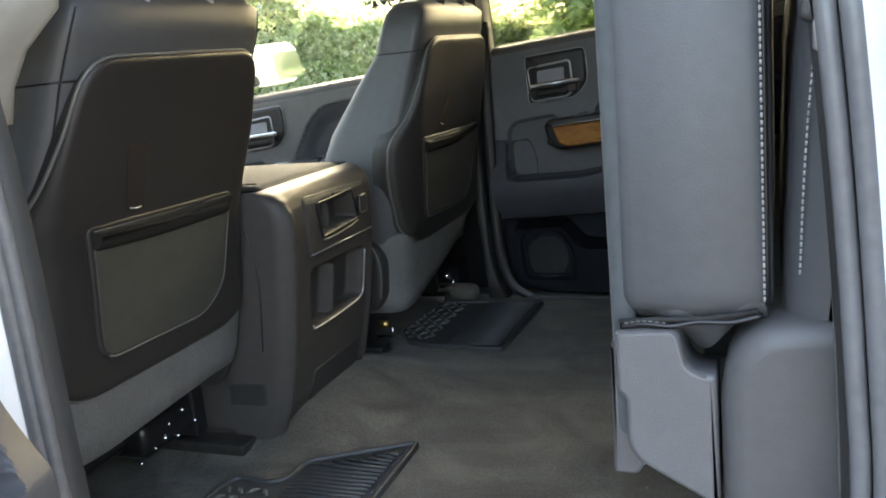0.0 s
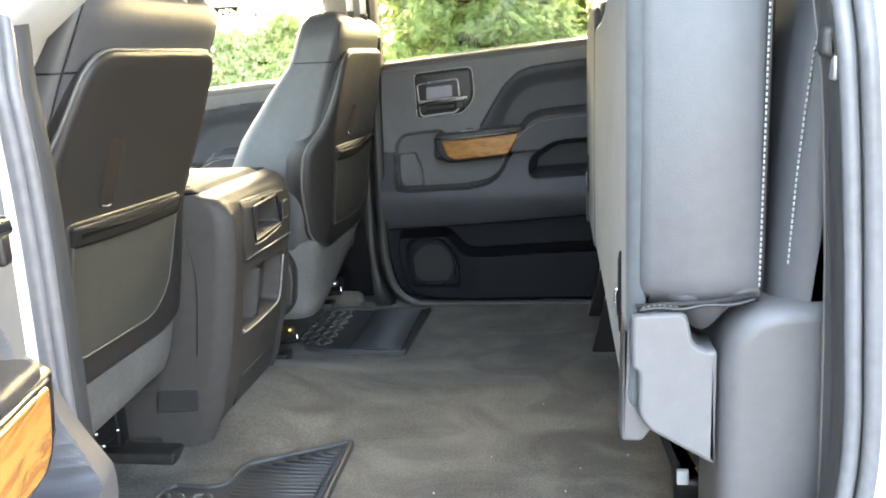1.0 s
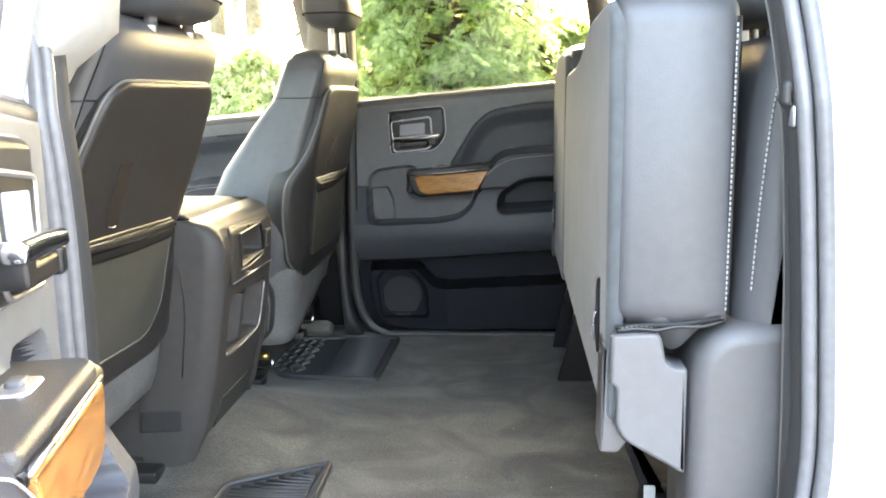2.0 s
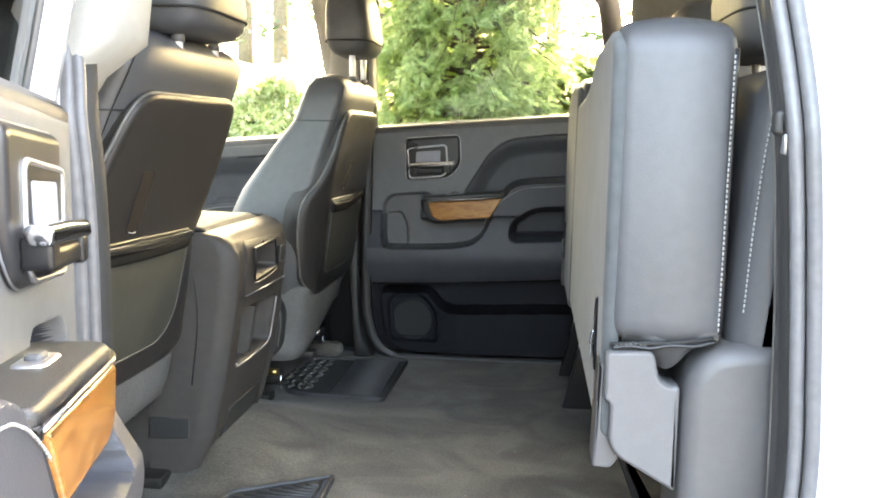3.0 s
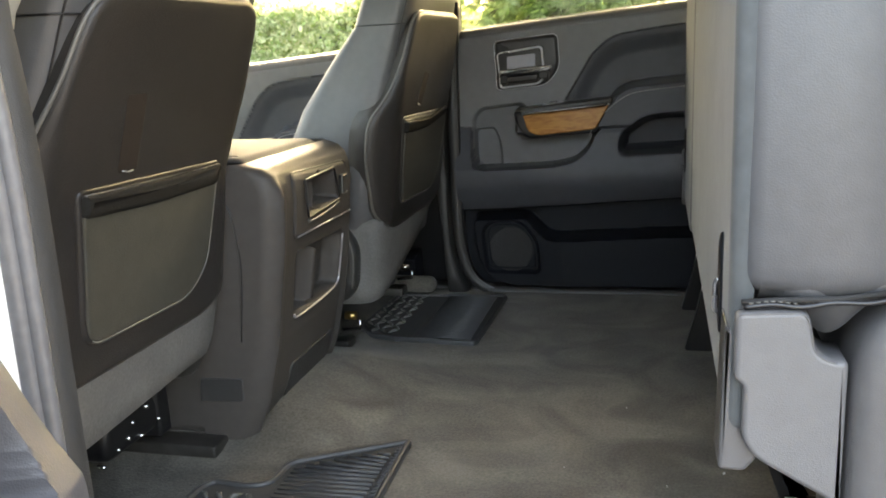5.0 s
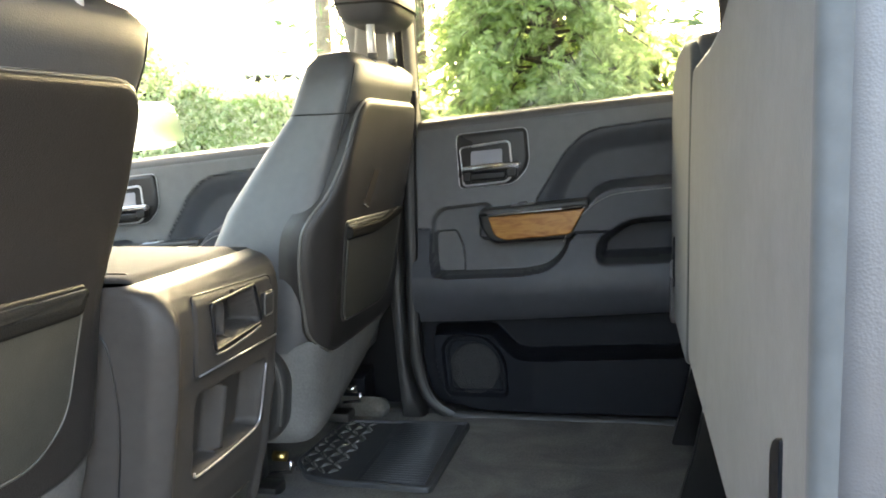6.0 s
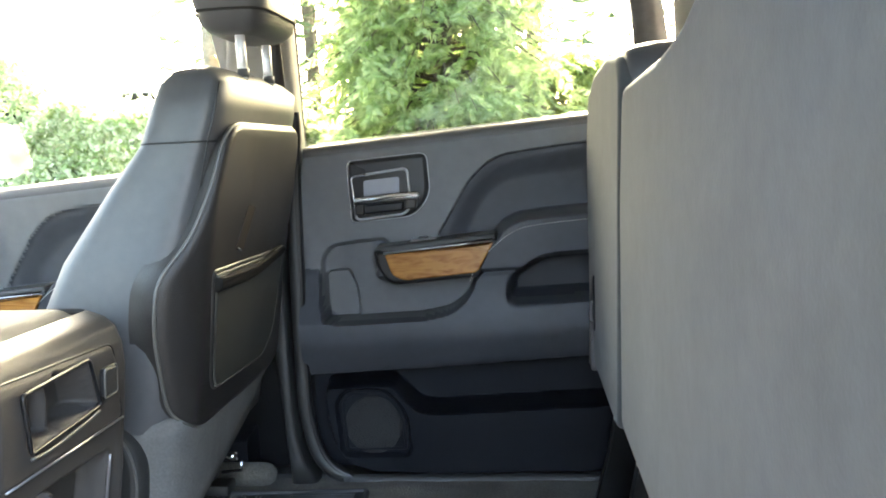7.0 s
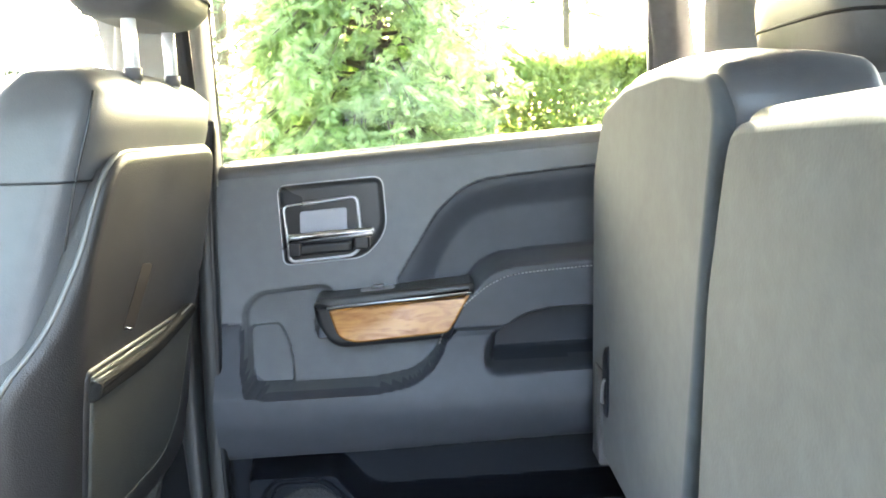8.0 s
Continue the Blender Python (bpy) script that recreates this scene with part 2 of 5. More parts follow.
def curve(ctrl, n=40, closed=False):
    """Catmull-Rom curve through the control points."""
    c = [np.array(p, float) for p in ctrl]
    m = len(c)
    spans = m if closed else m - 1
    out = []
    for i in range(spans):
        p0 = c[(i - 1) % m] if closed or i else 2 * c[0] - c[1]
        p1, p2 = c[i], c[(i + 1) % m]
        p3 = c[(i + 2) % m] if closed or i < m - 2 else 2 * c[-1] - c[-2]
        k = max(2, n // spans)
        for j in range(k):
            t = j / k
            out.append(0.5 * (2 * p1 + (p2 - p0) * t + (2 * p0 - 5 * p1 + 4 * p2 - p3) * t**2 + (3 * p1 - p0 - 3 * p2 + p3) * t**3))
    if not closed:
        out.append(c[-1])
    return [tuple(p) for p in out]


def stitches(name, pts, material, parent, step=0.006, r=0.0011):
    """A row of short raised stitches along a polyline, joined in one mesh."""
    p = np.array(pts, float)
    seg = np.linalg.norm(np.diff(p, axis=0), axis=1)
    s = np.r_[0, np.cumsum(seg)]
    bm = bmesh.new()
    d = 0.0
    while d + step * 0.65 < s[-1]:
        a = [np.interp(d, s, p[:, k]) for k in range(3)]
        b = [np.interp(d + step * 0.65, s, p[:, k]) for k in range(3)]
        tube_bm(bm, [a, b], r, 5)
        d += step
    ob = part(name, bm, material, parent)
    return tagged(ob, kind="stuff")


def round_poly(pts, r, n=5):
    """A 2D outline with its corners rounded; r: one radius or one for each corner."""
    out = []
    m = len(pts)
    for i in range(m):
        p0, p1, p2 = (np.array(pts[k % m], float) for k in (i - 1, i, i + 1))
        rr = r[i] if isinstance(r, (list, tuple)) else r
        a, b = p0 - p1, p2 - p1
        la, lb = np.linalg.norm(a), np.linalg.norm(b)
        d = min(rr, 0.48 * la, 0.48 * lb)
        s, e = p1 + a / la * d, p1 + b / lb * d
        for k in range(n + 1):
            t = k / n
            out.append(tuple((1 - t) ** 2 * s + 2 * t * (1 - t) * p1 + t * t * e))
    return out


def inset(pts, d):
    p = np.array(pts, float)
    t = np.roll(p, -1, 0) - np.roll(p, 1, 0)
    t /= np.linalg.norm(t, axis=1, keepdims=True) + 1e-12
    area = 0.5 * np.sum(p[:, 0] * np.roll(p[:, 1], -1) - np.roll(p[:, 0], -1) * p[:, 1])
    nrm = np.stack([-t[:, 1], t[:, 0]], 1) * (1 if area > 0 else -1)
    return p + nrm * d


def slab(name, outline, d0, d1, place, material, parent=None, label="", bevel=0.004, steps=3, crown=0.0, smooth=True):
    """A plate with the given 2D outline, from depth d0 to its rounded front at d1; place(a, b, d) gives the world point. crown: how far its middle bulges."""
    rings = [(inset(outline, 0), d0)]
    for k in range(steps + 1):
        a = math.pi / 2 * k / steps
        rings.append((inset(outline, bevel * (1 - math.cos(a))), d1 + (-bevel + bevel * math.sin(a)) * (1 if d1 > d0 else -1)))
    n = len(outline)
    mid = np.mean(rings[-1][0], 0)
    if crown:
        last = rings[-1][0]
        for k in (0.95, 0.88, 0.78, 0.65, 0.5, 0.35, 0.2, 0.08):
            rings.append((mid + (last - mid) * k, d1 + crown * (1 - k * k)))
    verts = [place(a, b, d) for ring, d in rings for a, b in ring]
    faces = [(r * n + i, r * n + (i + 1) % n, (r + 1) * n + (i + 1) % n, (r + 1) * n + i) for r in range(len(rings) - 1) for i in range(n)]
    top = (len(rings) - 1) * n
    if crown:
        verts.append(place(float(mid[0]), float(mid[1]), d1 + crown))
        faces += [(top + i, top + (i + 1) % n, top + n) for i in range(n)]
    else:
        faces.append(tuple(range(top, top + n)))
    faces.append(tuple(range(n))[::-1])
    return raw(name, verts, faces, material, parent, label, smooth)


def bar(name, outline, d0, d1, place, material, parent=None, label="", bevel=0.02, steps=4, puff=0.0):
    """A body with the given 2D outline between two depths, rounded at both ends; puff: how far its side bulges."""
    s = 1 if d1 > d0 else -1
    rings = []
    for k in range(steps + 1):
        a = math.pi / 2 * k / steps
        rings.append((inset(outline, bevel * (1 - math.sin(a))), d0 + s * bevel * (1 - math.cos(a))))
    for f in (0.15, 0.3, 0.5, 0.7, 0.85) if puff else ():
        rings.append((inset(outline, -puff * math.sin(math.pi * f)), d0 + s * bevel + (d1 - d0 - 2 * s * bevel) * f))
    for k in range(steps + 1):
        a = math.pi / 2 * k / steps
        rings.append((inset(outline, bevel * (1 - math.cos(a))), d1 - s * bevel * (1 - math.sin(a))))
    return loft(name, [[place(a, b, d) for a, b in ring] for ring, d in rings], material, parent, label)


def rounded(cx, cz, w, h, r, n=5):
    return round_poly([(cx - w / 2, cz - h / 2), (cx + w / 2, cz - h / 2), (cx + w / 2, cz + h / 2), (cx - w / 2, cz + h / 2)], r, n)


def loft(name, rings, material, parent=None, label="", caps=True):
    n = len(rings[0])
    verts = [v for ring in rings for v in ring]
    faces = [(r * n + i, r * n + (i + 1) % n, (r + 1) * n + (i + 1) % n, (r + 1) * n + i) for r in range(len(rings) - 1) for i in range(n)]
    if caps:
        faces += [tuple(range(n))[::-1], tuple(range((len(rings) - 1) * n, len(rings) * n))]
    return raw(name, verts, faces, material, parent, label)


def super_ring(cx, cy, rx, ry, e, n=40):
    """A squarish ring in the plan."""
    out = []
    for k in range(n):
        t = 2 * math.pi * k / n
        c, s = math.cos(t), math.sin(t)
        out.append((cx + rx * math.copysign(abs(c) ** (2 / e), c), cy + ry * math.copysign(abs(s) ** (2 / e), s)))
    return out


def sdf(px, pz, poly):
    """Signed distance to a polygon, minus inside."""
    poly = np.array(poly, float)
    d = np.full(px.shape, 1e9)
    inside = np.zeros(px.shape, bool)
    for (ax, az), (bx, bz) in zip(poly, np.roll(poly, -1, 0)):
        ex, ez = bx - ax, bz - az
        t = np.clip(((px - ax) * ex + (pz - az) * ez) / (ex * ex + ez * ez + 1e-12), 0, 1)
        d = np.minimum(d, np.hypot(px - ax - t * ex, pz - az - t * ez))
        cross = (az > pz) != (bz > pz)
        with np.errstate(divide="ignore", invalid="ignore"):
            xi = ax + (pz - az) / (bz - az + 1e-15) * ex
        inside ^= cross & (px < xi)
    return np.where(inside, -d, d)


def blend(n, poly, value, px, pz, w):
    m = np.clip(0.5 - sdf(px, pz, poly) / w, 0, 1)
    m = m * m * (3 - 2 * m)
    return n * (1 - m) + value * m


def belt(x):
    return 1.424 + 0.075 * (x - 0.47)


# ---- the cab's shell ----
def xz_place(a, b, d):
    return (a, d, b)


def carpet_height(x, y):
    """The flat rear floor with the tunnel's swell under the console."""
    ahead = np.clip((0.60 - x) / 0.34, 0, 1)
    ahead = ahead * ahead * (3 - 2 * ahead)
    hump = np.exp(-((y / 0.24) ** 4))
    return 0.71 + 0.065 * ahead * hump + 0.0012 * np.sin(31 * x + 9 * y) * np.sin(23 * y - 7 * x)


def floor_sheet():
    nx, ny = 120, 90
    xs, ys = np.linspace(-0.9, 1.62, nx), np.linspace(-0.80, 0.80, ny)
    X, Y = np.meshgrid(xs, ys, indexing="ij")
    Z = carpet_height(X, Y)
    verts = list(zip(X.ravel().tolist(), Y.ravel().tolist(), Z.ravel().tolist()))
    faces = [(i * ny + j, (i + 1) * ny + j, (i + 1) * ny + j + 1, i * ny + j + 1) for i in range(nx - 1) for j in range(ny - 1)]
    me = bpy.data.meshes.new("floor")
    me.from_pydata(verts, [], faces)
    return tagged(link("floor", me, CARPET), "dark grey-brown looped carpet on the cab floor", "carpet", kind="structure")


floor_sheet()
tagged(box("floor_pan", (-0.95, -0.86, 0.60), (1.66, 0.86, 0.69), BLACK, bevel=0.01), "black painted steel floor pan under the carpet", "floor pan", kind="structure")
ceiling = tagged(box("ceiling", (-0.55, -0.74, 1.865), (1.66, 0.74, 1.90), HEADLINER, bevel=0.012), "pale grey fabric headliner under the roof", "headliner", kind="structure")
tagged(box("roof", (-0.6, -0.76, 1.905), (1.72, 0.76, 1.945), PAINT, bevel=0.018), "white painted steel roof of the cab", "roof", kind="structure")


def tumble(z):
    """How far the side glass leans in above the belt line."""
    return 0.22 * max(0.0, z - 1.43)


def pillar(name, sgn, xs0, xs1, z0, z1, y_in, y_out, material, label, lean=0.0):
    """A body pillar: rounded post that follows the side's lean; lean: its slope to the rear."""
    rings = []
    for k in range(13):
        z = z0 + (z1 - z0) * k / 12
        t = tumble(z)
        x0 = np.interp(z, [q[0] for q in xs0], [q[1] for q in xs0])
        x1 = np.interp(z, [q[0] for q in xs1], [q[1] for q in xs1])
        ring = super_ring((x0 + x1) / 2, (y_in + y_out) / 2 - t, (x1 - x0) / 2, (y_out - y_in) / 2, 5, 24)
        rings.append([(x, sgn * y, z) for x, y in ring])
    return tagged(loft(name, rings, material), label, "pillar trim", kind="structure")


for side, sgn in (("far", 1), ("near", -1)):
    x0, x1 = (0.345, 0.452) if sgn > 0 else (0.30, 0.405)
    yin = 0.765 if sgn > 0 else 0.825
    pillar(f"pillar_b_{side}_upper", sgn, [(1.40, x0 - 0.06), (1.88, x0 + 0.02)], [(1.40, x1), (1.88, x1 + 0.01)] if sgn > 0 else [(1.40, x1 - 0.02), (1.47, x1 + 0.002), (1.52, x1 + 0.066), (1.88, x1 + 0.074)], 1.40, 1.88, yin + (0.02 if sgn > 0 else -0.075), 0.87, PILLAR, "pale grey moulded trim of the middle pillar")
    pillar(f"pillar_b_{side}_lower", sgn, [(0.70, x0 + 0.05), (0.9, x0 + 0.04), (1.42, x0)], [(0.70, 0.462), (0.757, 0.428), (0.84, 0.410), (1.42, 0.408)] if sgn > 0 else [(0.70, x1 + 0.03), (0.80, x1 + 0.008), (0.95, x1), (1.42, x1 - 0.004)], 0.70, 1.42, yin, 0.86, PLASTIC, "dark grey moulded lower trim of the middle pillar")
    pillar(f"pillar_c_{side}", sgn, [(0.70, 1.30), (1.45, 1.235), (1.88, 1.20)] if sgn > 0 else [(0.70, 1.40), (1.45, 1.38), (1.88, 1.33)], [(0.70, 1.62), (1.88, 1.62)], 0.70, 1.88, 0.77, 0.86, PILLAR, "pale grey moulded trim of the rear corner pillar")
    pillar(f"pillar_a_{side}", sgn, [(1.2, -0.95), (1.4, -0.78), (1.88, -0.30)], [(1.2, -0.86), (1.4, -0.69), (1.88, -0.21)], 1.2, 1.88, 0.78, 0.86, PILLAR, "pale grey moulded trim of the windscreen pillar")
    tagged(box(f"sill_{side}", (0.0, min(sgn * 0.802, sgn * 0.87), 0.66), (1.28, max(sgn * 0.802, sgn * 0.87), 0.716), PLASTIC, bevel=0.012), "dark grey plastic door sill plate", "sill plate", kind="structure")

tagged(box("wall_far", (-0.95, 0.874, 0.60), (1.64, 0.886, 1.33), BLACK, bevel=0.002), "black inner steel of the far body side", "body panel", kind="structure")
tagged(box("wall_near_rear", (1.32, -0.815, 0.60), (1.64, -0.800, 1.40), BLACK, bevel=0.002), "black inner steel behind the doorway", "body panel", kind="structure")

tagged(box("sill_far_front", (-0.75, 0.752, 0.70), (0.36, 0.810, 0.752), CARPET, bevel=0.03), "carpeted sill beside the front seat", "sill trim", kind="structure")

# back wall of the cab with its window
tagged(box("wall_rear_lower", (1.56, -0.80, 0.70), (1.62, 0.80, 1.47), CARPET, bevel=0.01), "carpeted lower back wall of the cab", "wall", kind="structure")
tagged(box("wall_rear_upper", (1.56, -0.70, 1.80), (1.62, 0.70, 1.90), HEADLINER, bevel=0.01), "pale grey trim over the back window", "wall", kind="structure")
rear_window = tagged(group_at("window_rear", (1.6, 0, 1.47)), "fixed back window of the cab with a black frame", "window", kind="structure")
tube("window_frame", round_poly([(0, -0.70), (0, 0.70)], 0.0) and [(1.60, y, z) for y, z in round_poly([(-0.70, 1.485), (0.70, 1.485), (0.66, 1.79), (-0.66, 1.79)], 0.06)], 0.014, BLACK, rear_window, closed=True)
pane = slab("pane", round_poly([(-0.70, 1.485), (0.70, 1.485), (0.66, 1.79), (-0.66, 1.79)], 0.06), 1.600, 1.604, lambda a, b, d: (d, a, b), TINTED, rear_window, bevel=0.001, steps=1)
pane.visible_shadow = False

# near side of the body: white skin with the rear door's opening, and its seal
OPENING = curve([(0.398, 1.60), (0.416, 1.46), (0.426, 1.30), (0.423, 1.0), (0.430, 0.80), (0.466, 0.69), (0.56, 0.655), (0.88, 0.655), (1.02, 0.672), (1.13, 0.728), (1.208, 0.790), (1.247, 0.852), (1.274, 0.93), (1.284, 1.0), (1.285, 1.065), (1.282, 1.125), (1.275, 1.24), (1.264, 1.38), (1.245, 1.54), (1.205, 1.72), (1.12, 1.83), (0.90, 1.865), (0.58, 1.860), (0.43, 1.80)], 176, closed=True)


def rearward(x):
    """0 at the front of the opening, 1 at its rear."""
    f = min(1.0, max(0.0, (x - 0.62) / 0.40))
    return f * f * (3 - 2 * f)


def inside_by(x):
    """How far inboard the flange with the seal lies."""
    return 0.058 * rearward(x)


def seal_line(off):
    """The opening's outline moved inwards, less at its front edge than at its rear."""
    r = np.array([[rearward(x)] for x, z in OPENING])
    return inset(OPENING, off * 0.55) * (1 - r) + inset(OPENING, off) * r


def side_y(z, base):
    return -(base - tumble(z))


def body_side():
    n = len(OPENING)
    cx, cz = 0.83, 1.2
    outer = []
    for x, z in OPENING:
        dx, dz = x - cx, z - cz
        lim = min((0.45 if dx < 0 else 0.87) / max(abs(dx), 1e-6), (0.78 if dz < 0 else 0.74) / max(abs(dz), 1e-6))
        outer.append((cx + dx * lim, cz + dz * lim))
    lip = [(x + (wx - x) * rearward(x), z + (wz - z) * rearward(x)) for (x, z), (wx, wz) in zip(OPENING, inset(OPENING, -0.042))]
    rings = []
    for f, base in ((1.0, 0.955), (0.5, 0.955), (0.08, 0.955), (0.02, 0.952), (0.0, 0.945)):
        rings.append([(x + (ox - x) * f, side_y(z + (oz - z) * f, base), z + (oz - z) * f) for (x, z), (ox, oz) in zip(lip, outer)])
    rings[3] = [(x - (0.022 if x < 0.6 else 0.0), y, z) for x, y, z in rings[3]]
    rings[4] = [(x - (0.018 if x < 0.6 else 0.0), y, z) for x, y, z in rings[4]]
    rings.append([((x + lx) / 2, side_y(z, 0.905 - 0.5 * inside_by(x)), (z + lz) / 2) for (x, z), (lx, lz) in zip(OPENING, lip)])
    rings.append([(x, side_y(z, 0.872 - inside_by(x)), z) for x, z in OPENING])
    ins = seal_line(0.012)
    rings.append([(x, side_y(z, 0.868 - inside_by(x)), z) for x, z in ins])
    return tagged(loft("wall_near", rings, PAINT, caps=False), "glossy white painted body side round the door opening", "body panel", kind="structure")


body_side()
seal = tagged(group_at("door_seal", (0.43, -0.87, 0.68)), "dark rubber weatherstrip round the open doorway", "weatherstrip", kind="structure")
for name, off, base, r in (("bulb_seal", 0.012, 0.864, 0.0088), ("lip_seal", 0.029, 0.856, 0.0082)):
    tube(name, [(x, side_y(z, base - inside_by(x)), z) for x, z in seal_line(off)], r, RUBBER, seal, closed=True, sides=10)
strip = [[(x, side_y(z, b - inside_by(x)), z) for x, z in seal_line(o)] for o, b in ((0.006, 0.862), (0.034, 0.850), (0.041, 0.830))]
strip.append([(x, y + 0.004, z + 0.004) for x, y, z in strip[-1]])
loft("seal_base", strip, PLASTIC, seal, caps=False)

# inner trim between the seal and the rear seat, near side
trim_rings = []
for z in np.linspace(0.72, 1.86, 24):
    xo = float(np.interp(z, [0.7, 0.9, 1.05, 1.23, 1.38, 1.52, 1.70, 1.86], [1.246, 1.246, 1.244, 1.238, 1.228, 1.212, 1.18, 1.13]))
    y0 = side_y(z, 0.742)
    trim_rings.append([(xo + 0.055, y0 - 0.085, z), (xo + 0.040, y0 - 0.070, z), (xo + 0.022, y0 - 0.045, z), (xo + 0.010, y0 - 0.020, z), (xo + 0.002, y0 - 0.005, z), (xo, y0, z), (xo + 0.002, y0 + 0.005, z), (xo + 0.010, y0 + 0.008, z), (xo + 0.3, y0 + 0.02, z), (xo + 0.3, y0 - 0.085, z)])
trim_near = tagged(loft("trim_near_rear", trim_rings, TRIMDARK), "smooth grey plastic trim behind the doorway", "trim panel", kind="structure")
tube("trim_edge", [ring[5] for ring in trim_rings], 0.0016, PIPING, trim_near, "pale edge of the trim", sides=5)
guide = group_at("seatbelt_guide", (1.22, -0.78, 1.40), "dark grey belt guide hooked on the rear corner trim", "seat belt")
bar("guide_loop", round_poly([(1.212, 1.424), (1.226, 1.418), (1.232, 1.440), (1.222, 1.452), (1.212, 1.448)], 0.005), -0.785, -0.765, xz_place, PLASTIC, guide, bevel=0.006)
box("guide_clip", (1.222, -0.788, 1.400), (1.229, -0.768, 1.424), SATIN, guide, "pale clip under the loop", bevel=0.003)


# ---- doors: moulded panels in relief ----
ARCH = round_poly([(0.728, 1.228), (0.763, 1.284), (0.806, 1.353), (0.848, 1.389), (0.88, 1.401), (0.973, 1.412), (1.4, 1.452), (1.4, 1.20), (0.85, 1.20)], 0.02)
INSERT = round_poly([(0.765, 1.215), (0.800, 1.300), (0.852, 1.358), (0.92, 1.374), (1.4, 1.412), (1.4, 1.20), (0.87, 1.20)], 0.03)
BODY = round_poly([(0.40, 1.174), (0.477, 1.171), (0.481, 1.10), (0.502, 1.071), (0.55, 1.067), (0.70, 1.073), (0.757, 1.084), (0.790, 1.109), (0.815, 1.150), (0.835, 1.170), (1.4, 1.195), (1.4, 0.988), (1.024, 0.969), (0.70, 0.948), (0.40, 0.936)], [0.01, 0.008, 0.03, 0.02, 0.03, 0.03, 0.03, 0.03, 0.02, 0.02, 0.01, 0.03, 0.03, 0.03, 0.01])
SHELF = round_poly([(0.481, 1.195), (0.504, 1.221), (0.62, 1.232), (0.66, 1.16), (0.80, 1.165), (0.811, 1.140), (0.790, 1.103), (0.757, 1.079), (0.70, 1.068), (0.51, 1.061), (0.488, 1.076), (0.481, 1.10)], 0.016)
ARM = round_poly([(0.60, 1.150), (0.81, 1.160), (0.86, 1.163), (0.92, 1.164), (1.4, 1.192), (1.4, 1.305), (0.959, 1.277), (0.903, 1.271), (0.873, 1.256), (0.855, 1.230), (0.625, 1.212), (0.608, 1.19)], 0.016)
CUP = round_poly([(0.884, 1.098), (0.888, 1.142), (0.942, 1.180), (0.975, 1.188), (1.4, 1.208), (1.4, 1.124)], 0.016)
LOW = round_poly([(0.474, 0.920), (0.476, 0.85), (0.490, 0.785), (0.520, 0.742), (0.58, 0.722), (1.4, 0.730), (1.4, 0.898), (1.07, 0.878), (0.709, 0.862), (0.677, 0.868), (0.651, 0.893), (0.624, 0.925)], 0.018)
SPEAKER = round_poly([(0.500, 0.885), (0.524, 0.911), (0.604, 0.912), (0.638, 0.880), (0.654, 0.85), (0.660, 0.765), (0.510, 0.765)], 0.02)


def door_relief(X, Z, roll, sink):
    """How far the panel stands inwards at each place."""
    n = 0.004 * np.sin((Z - 1.2) * 3)
    # crisp arch step, then a soft roll down into the sunk insert
    n = blend(n, ARCH, n - 0.007, X, Z, 0.004)
    n = blend(n, INSERT, n - 0.020, X, Z, 0.050)
    # lower body of the panel with its front upstand, the shelf cut into it
    taper = np.clip((1.180 - Z) / 0.12, 0, 1) ** 0.7 * np.clip((0.56 - X) / 0.06, 0, 1) + np.clip((X - 0.50) / 0.06, 0, 1)
    n = blend(n, BODY, (0.046 + 0.016 * np.exp(-(((Z - 1.04) / 0.06) ** 2))) * np.clip(taper, 0, 1), X, Z, 0.008)
    low_edge = 0.9375 + 0.053 * (X - 0.47)
    n = n - roll * np.clip((low_edge + 0.085 - Z) / 0.085, 0, 1) ** 2 * (sdf(X, Z, BODY) < 0.01)
    n = blend(n, SHELF, -sink, X, Z, 0.011)
    n = blend(n, round_poly([(0.486, 1.062), (0.557, 1.064), (0.552, 1.128), (0.536, 1.168), (0.486, 1.164)], 0.012), -sink - 0.010, X, Z, 0.005)
    # padded armrest, deep pull cup under it
    n = blend(n, ARM, 0.062, X, Z, 0.018)
    n = n - 0.006 * np.exp(-(((Z - 1.163 - 0.04 * (X - 0.86)) / 0.0035) ** 2)) * np.clip((X - 0.815) / 0.01, 0, 1)
    n = blend(n, CUP, -0.048, X, Z, 0.026)
    # speaker housing, map pocket
    n = blend(n, [(0.40, 0.66), (1.4, 0.66), (1.4, 0.984), (1.024, 0.967), (0.70, 0.946), (0.40, 0.935)], -0.045, X, Z, 0.016)
    n = blend(n, LOW, 0.036 + 0.012 * np.clip((X - 0.62) / 0.1, 0, 1), X, Z, 0.014)
    n = blend(n, SPEAKER, 0.022, X, Z, 0.008)
    # shadow gap below the belt
    n = n - 0.010 * np.exp(-(((Z - belt(X) + 0.004) / 0.006) ** 2))
    return n


def door_region(X, Z):
    """Which trim piece each place of the panel belongs to."""
    r = np.zeros(X.shape, int)
    r[sdf(X, Z, ARCH) < 0] = 1
    r[sdf(X, Z, BODY) < 0] = 2
    r[sdf(X, Z, SHELF) < 0] = 6
    r[sdf(X, Z, ARM) < 0] = 3
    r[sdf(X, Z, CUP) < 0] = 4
    r[Z < 0.9375 + 0.053 * (X - 0.47)] = 5
    return r


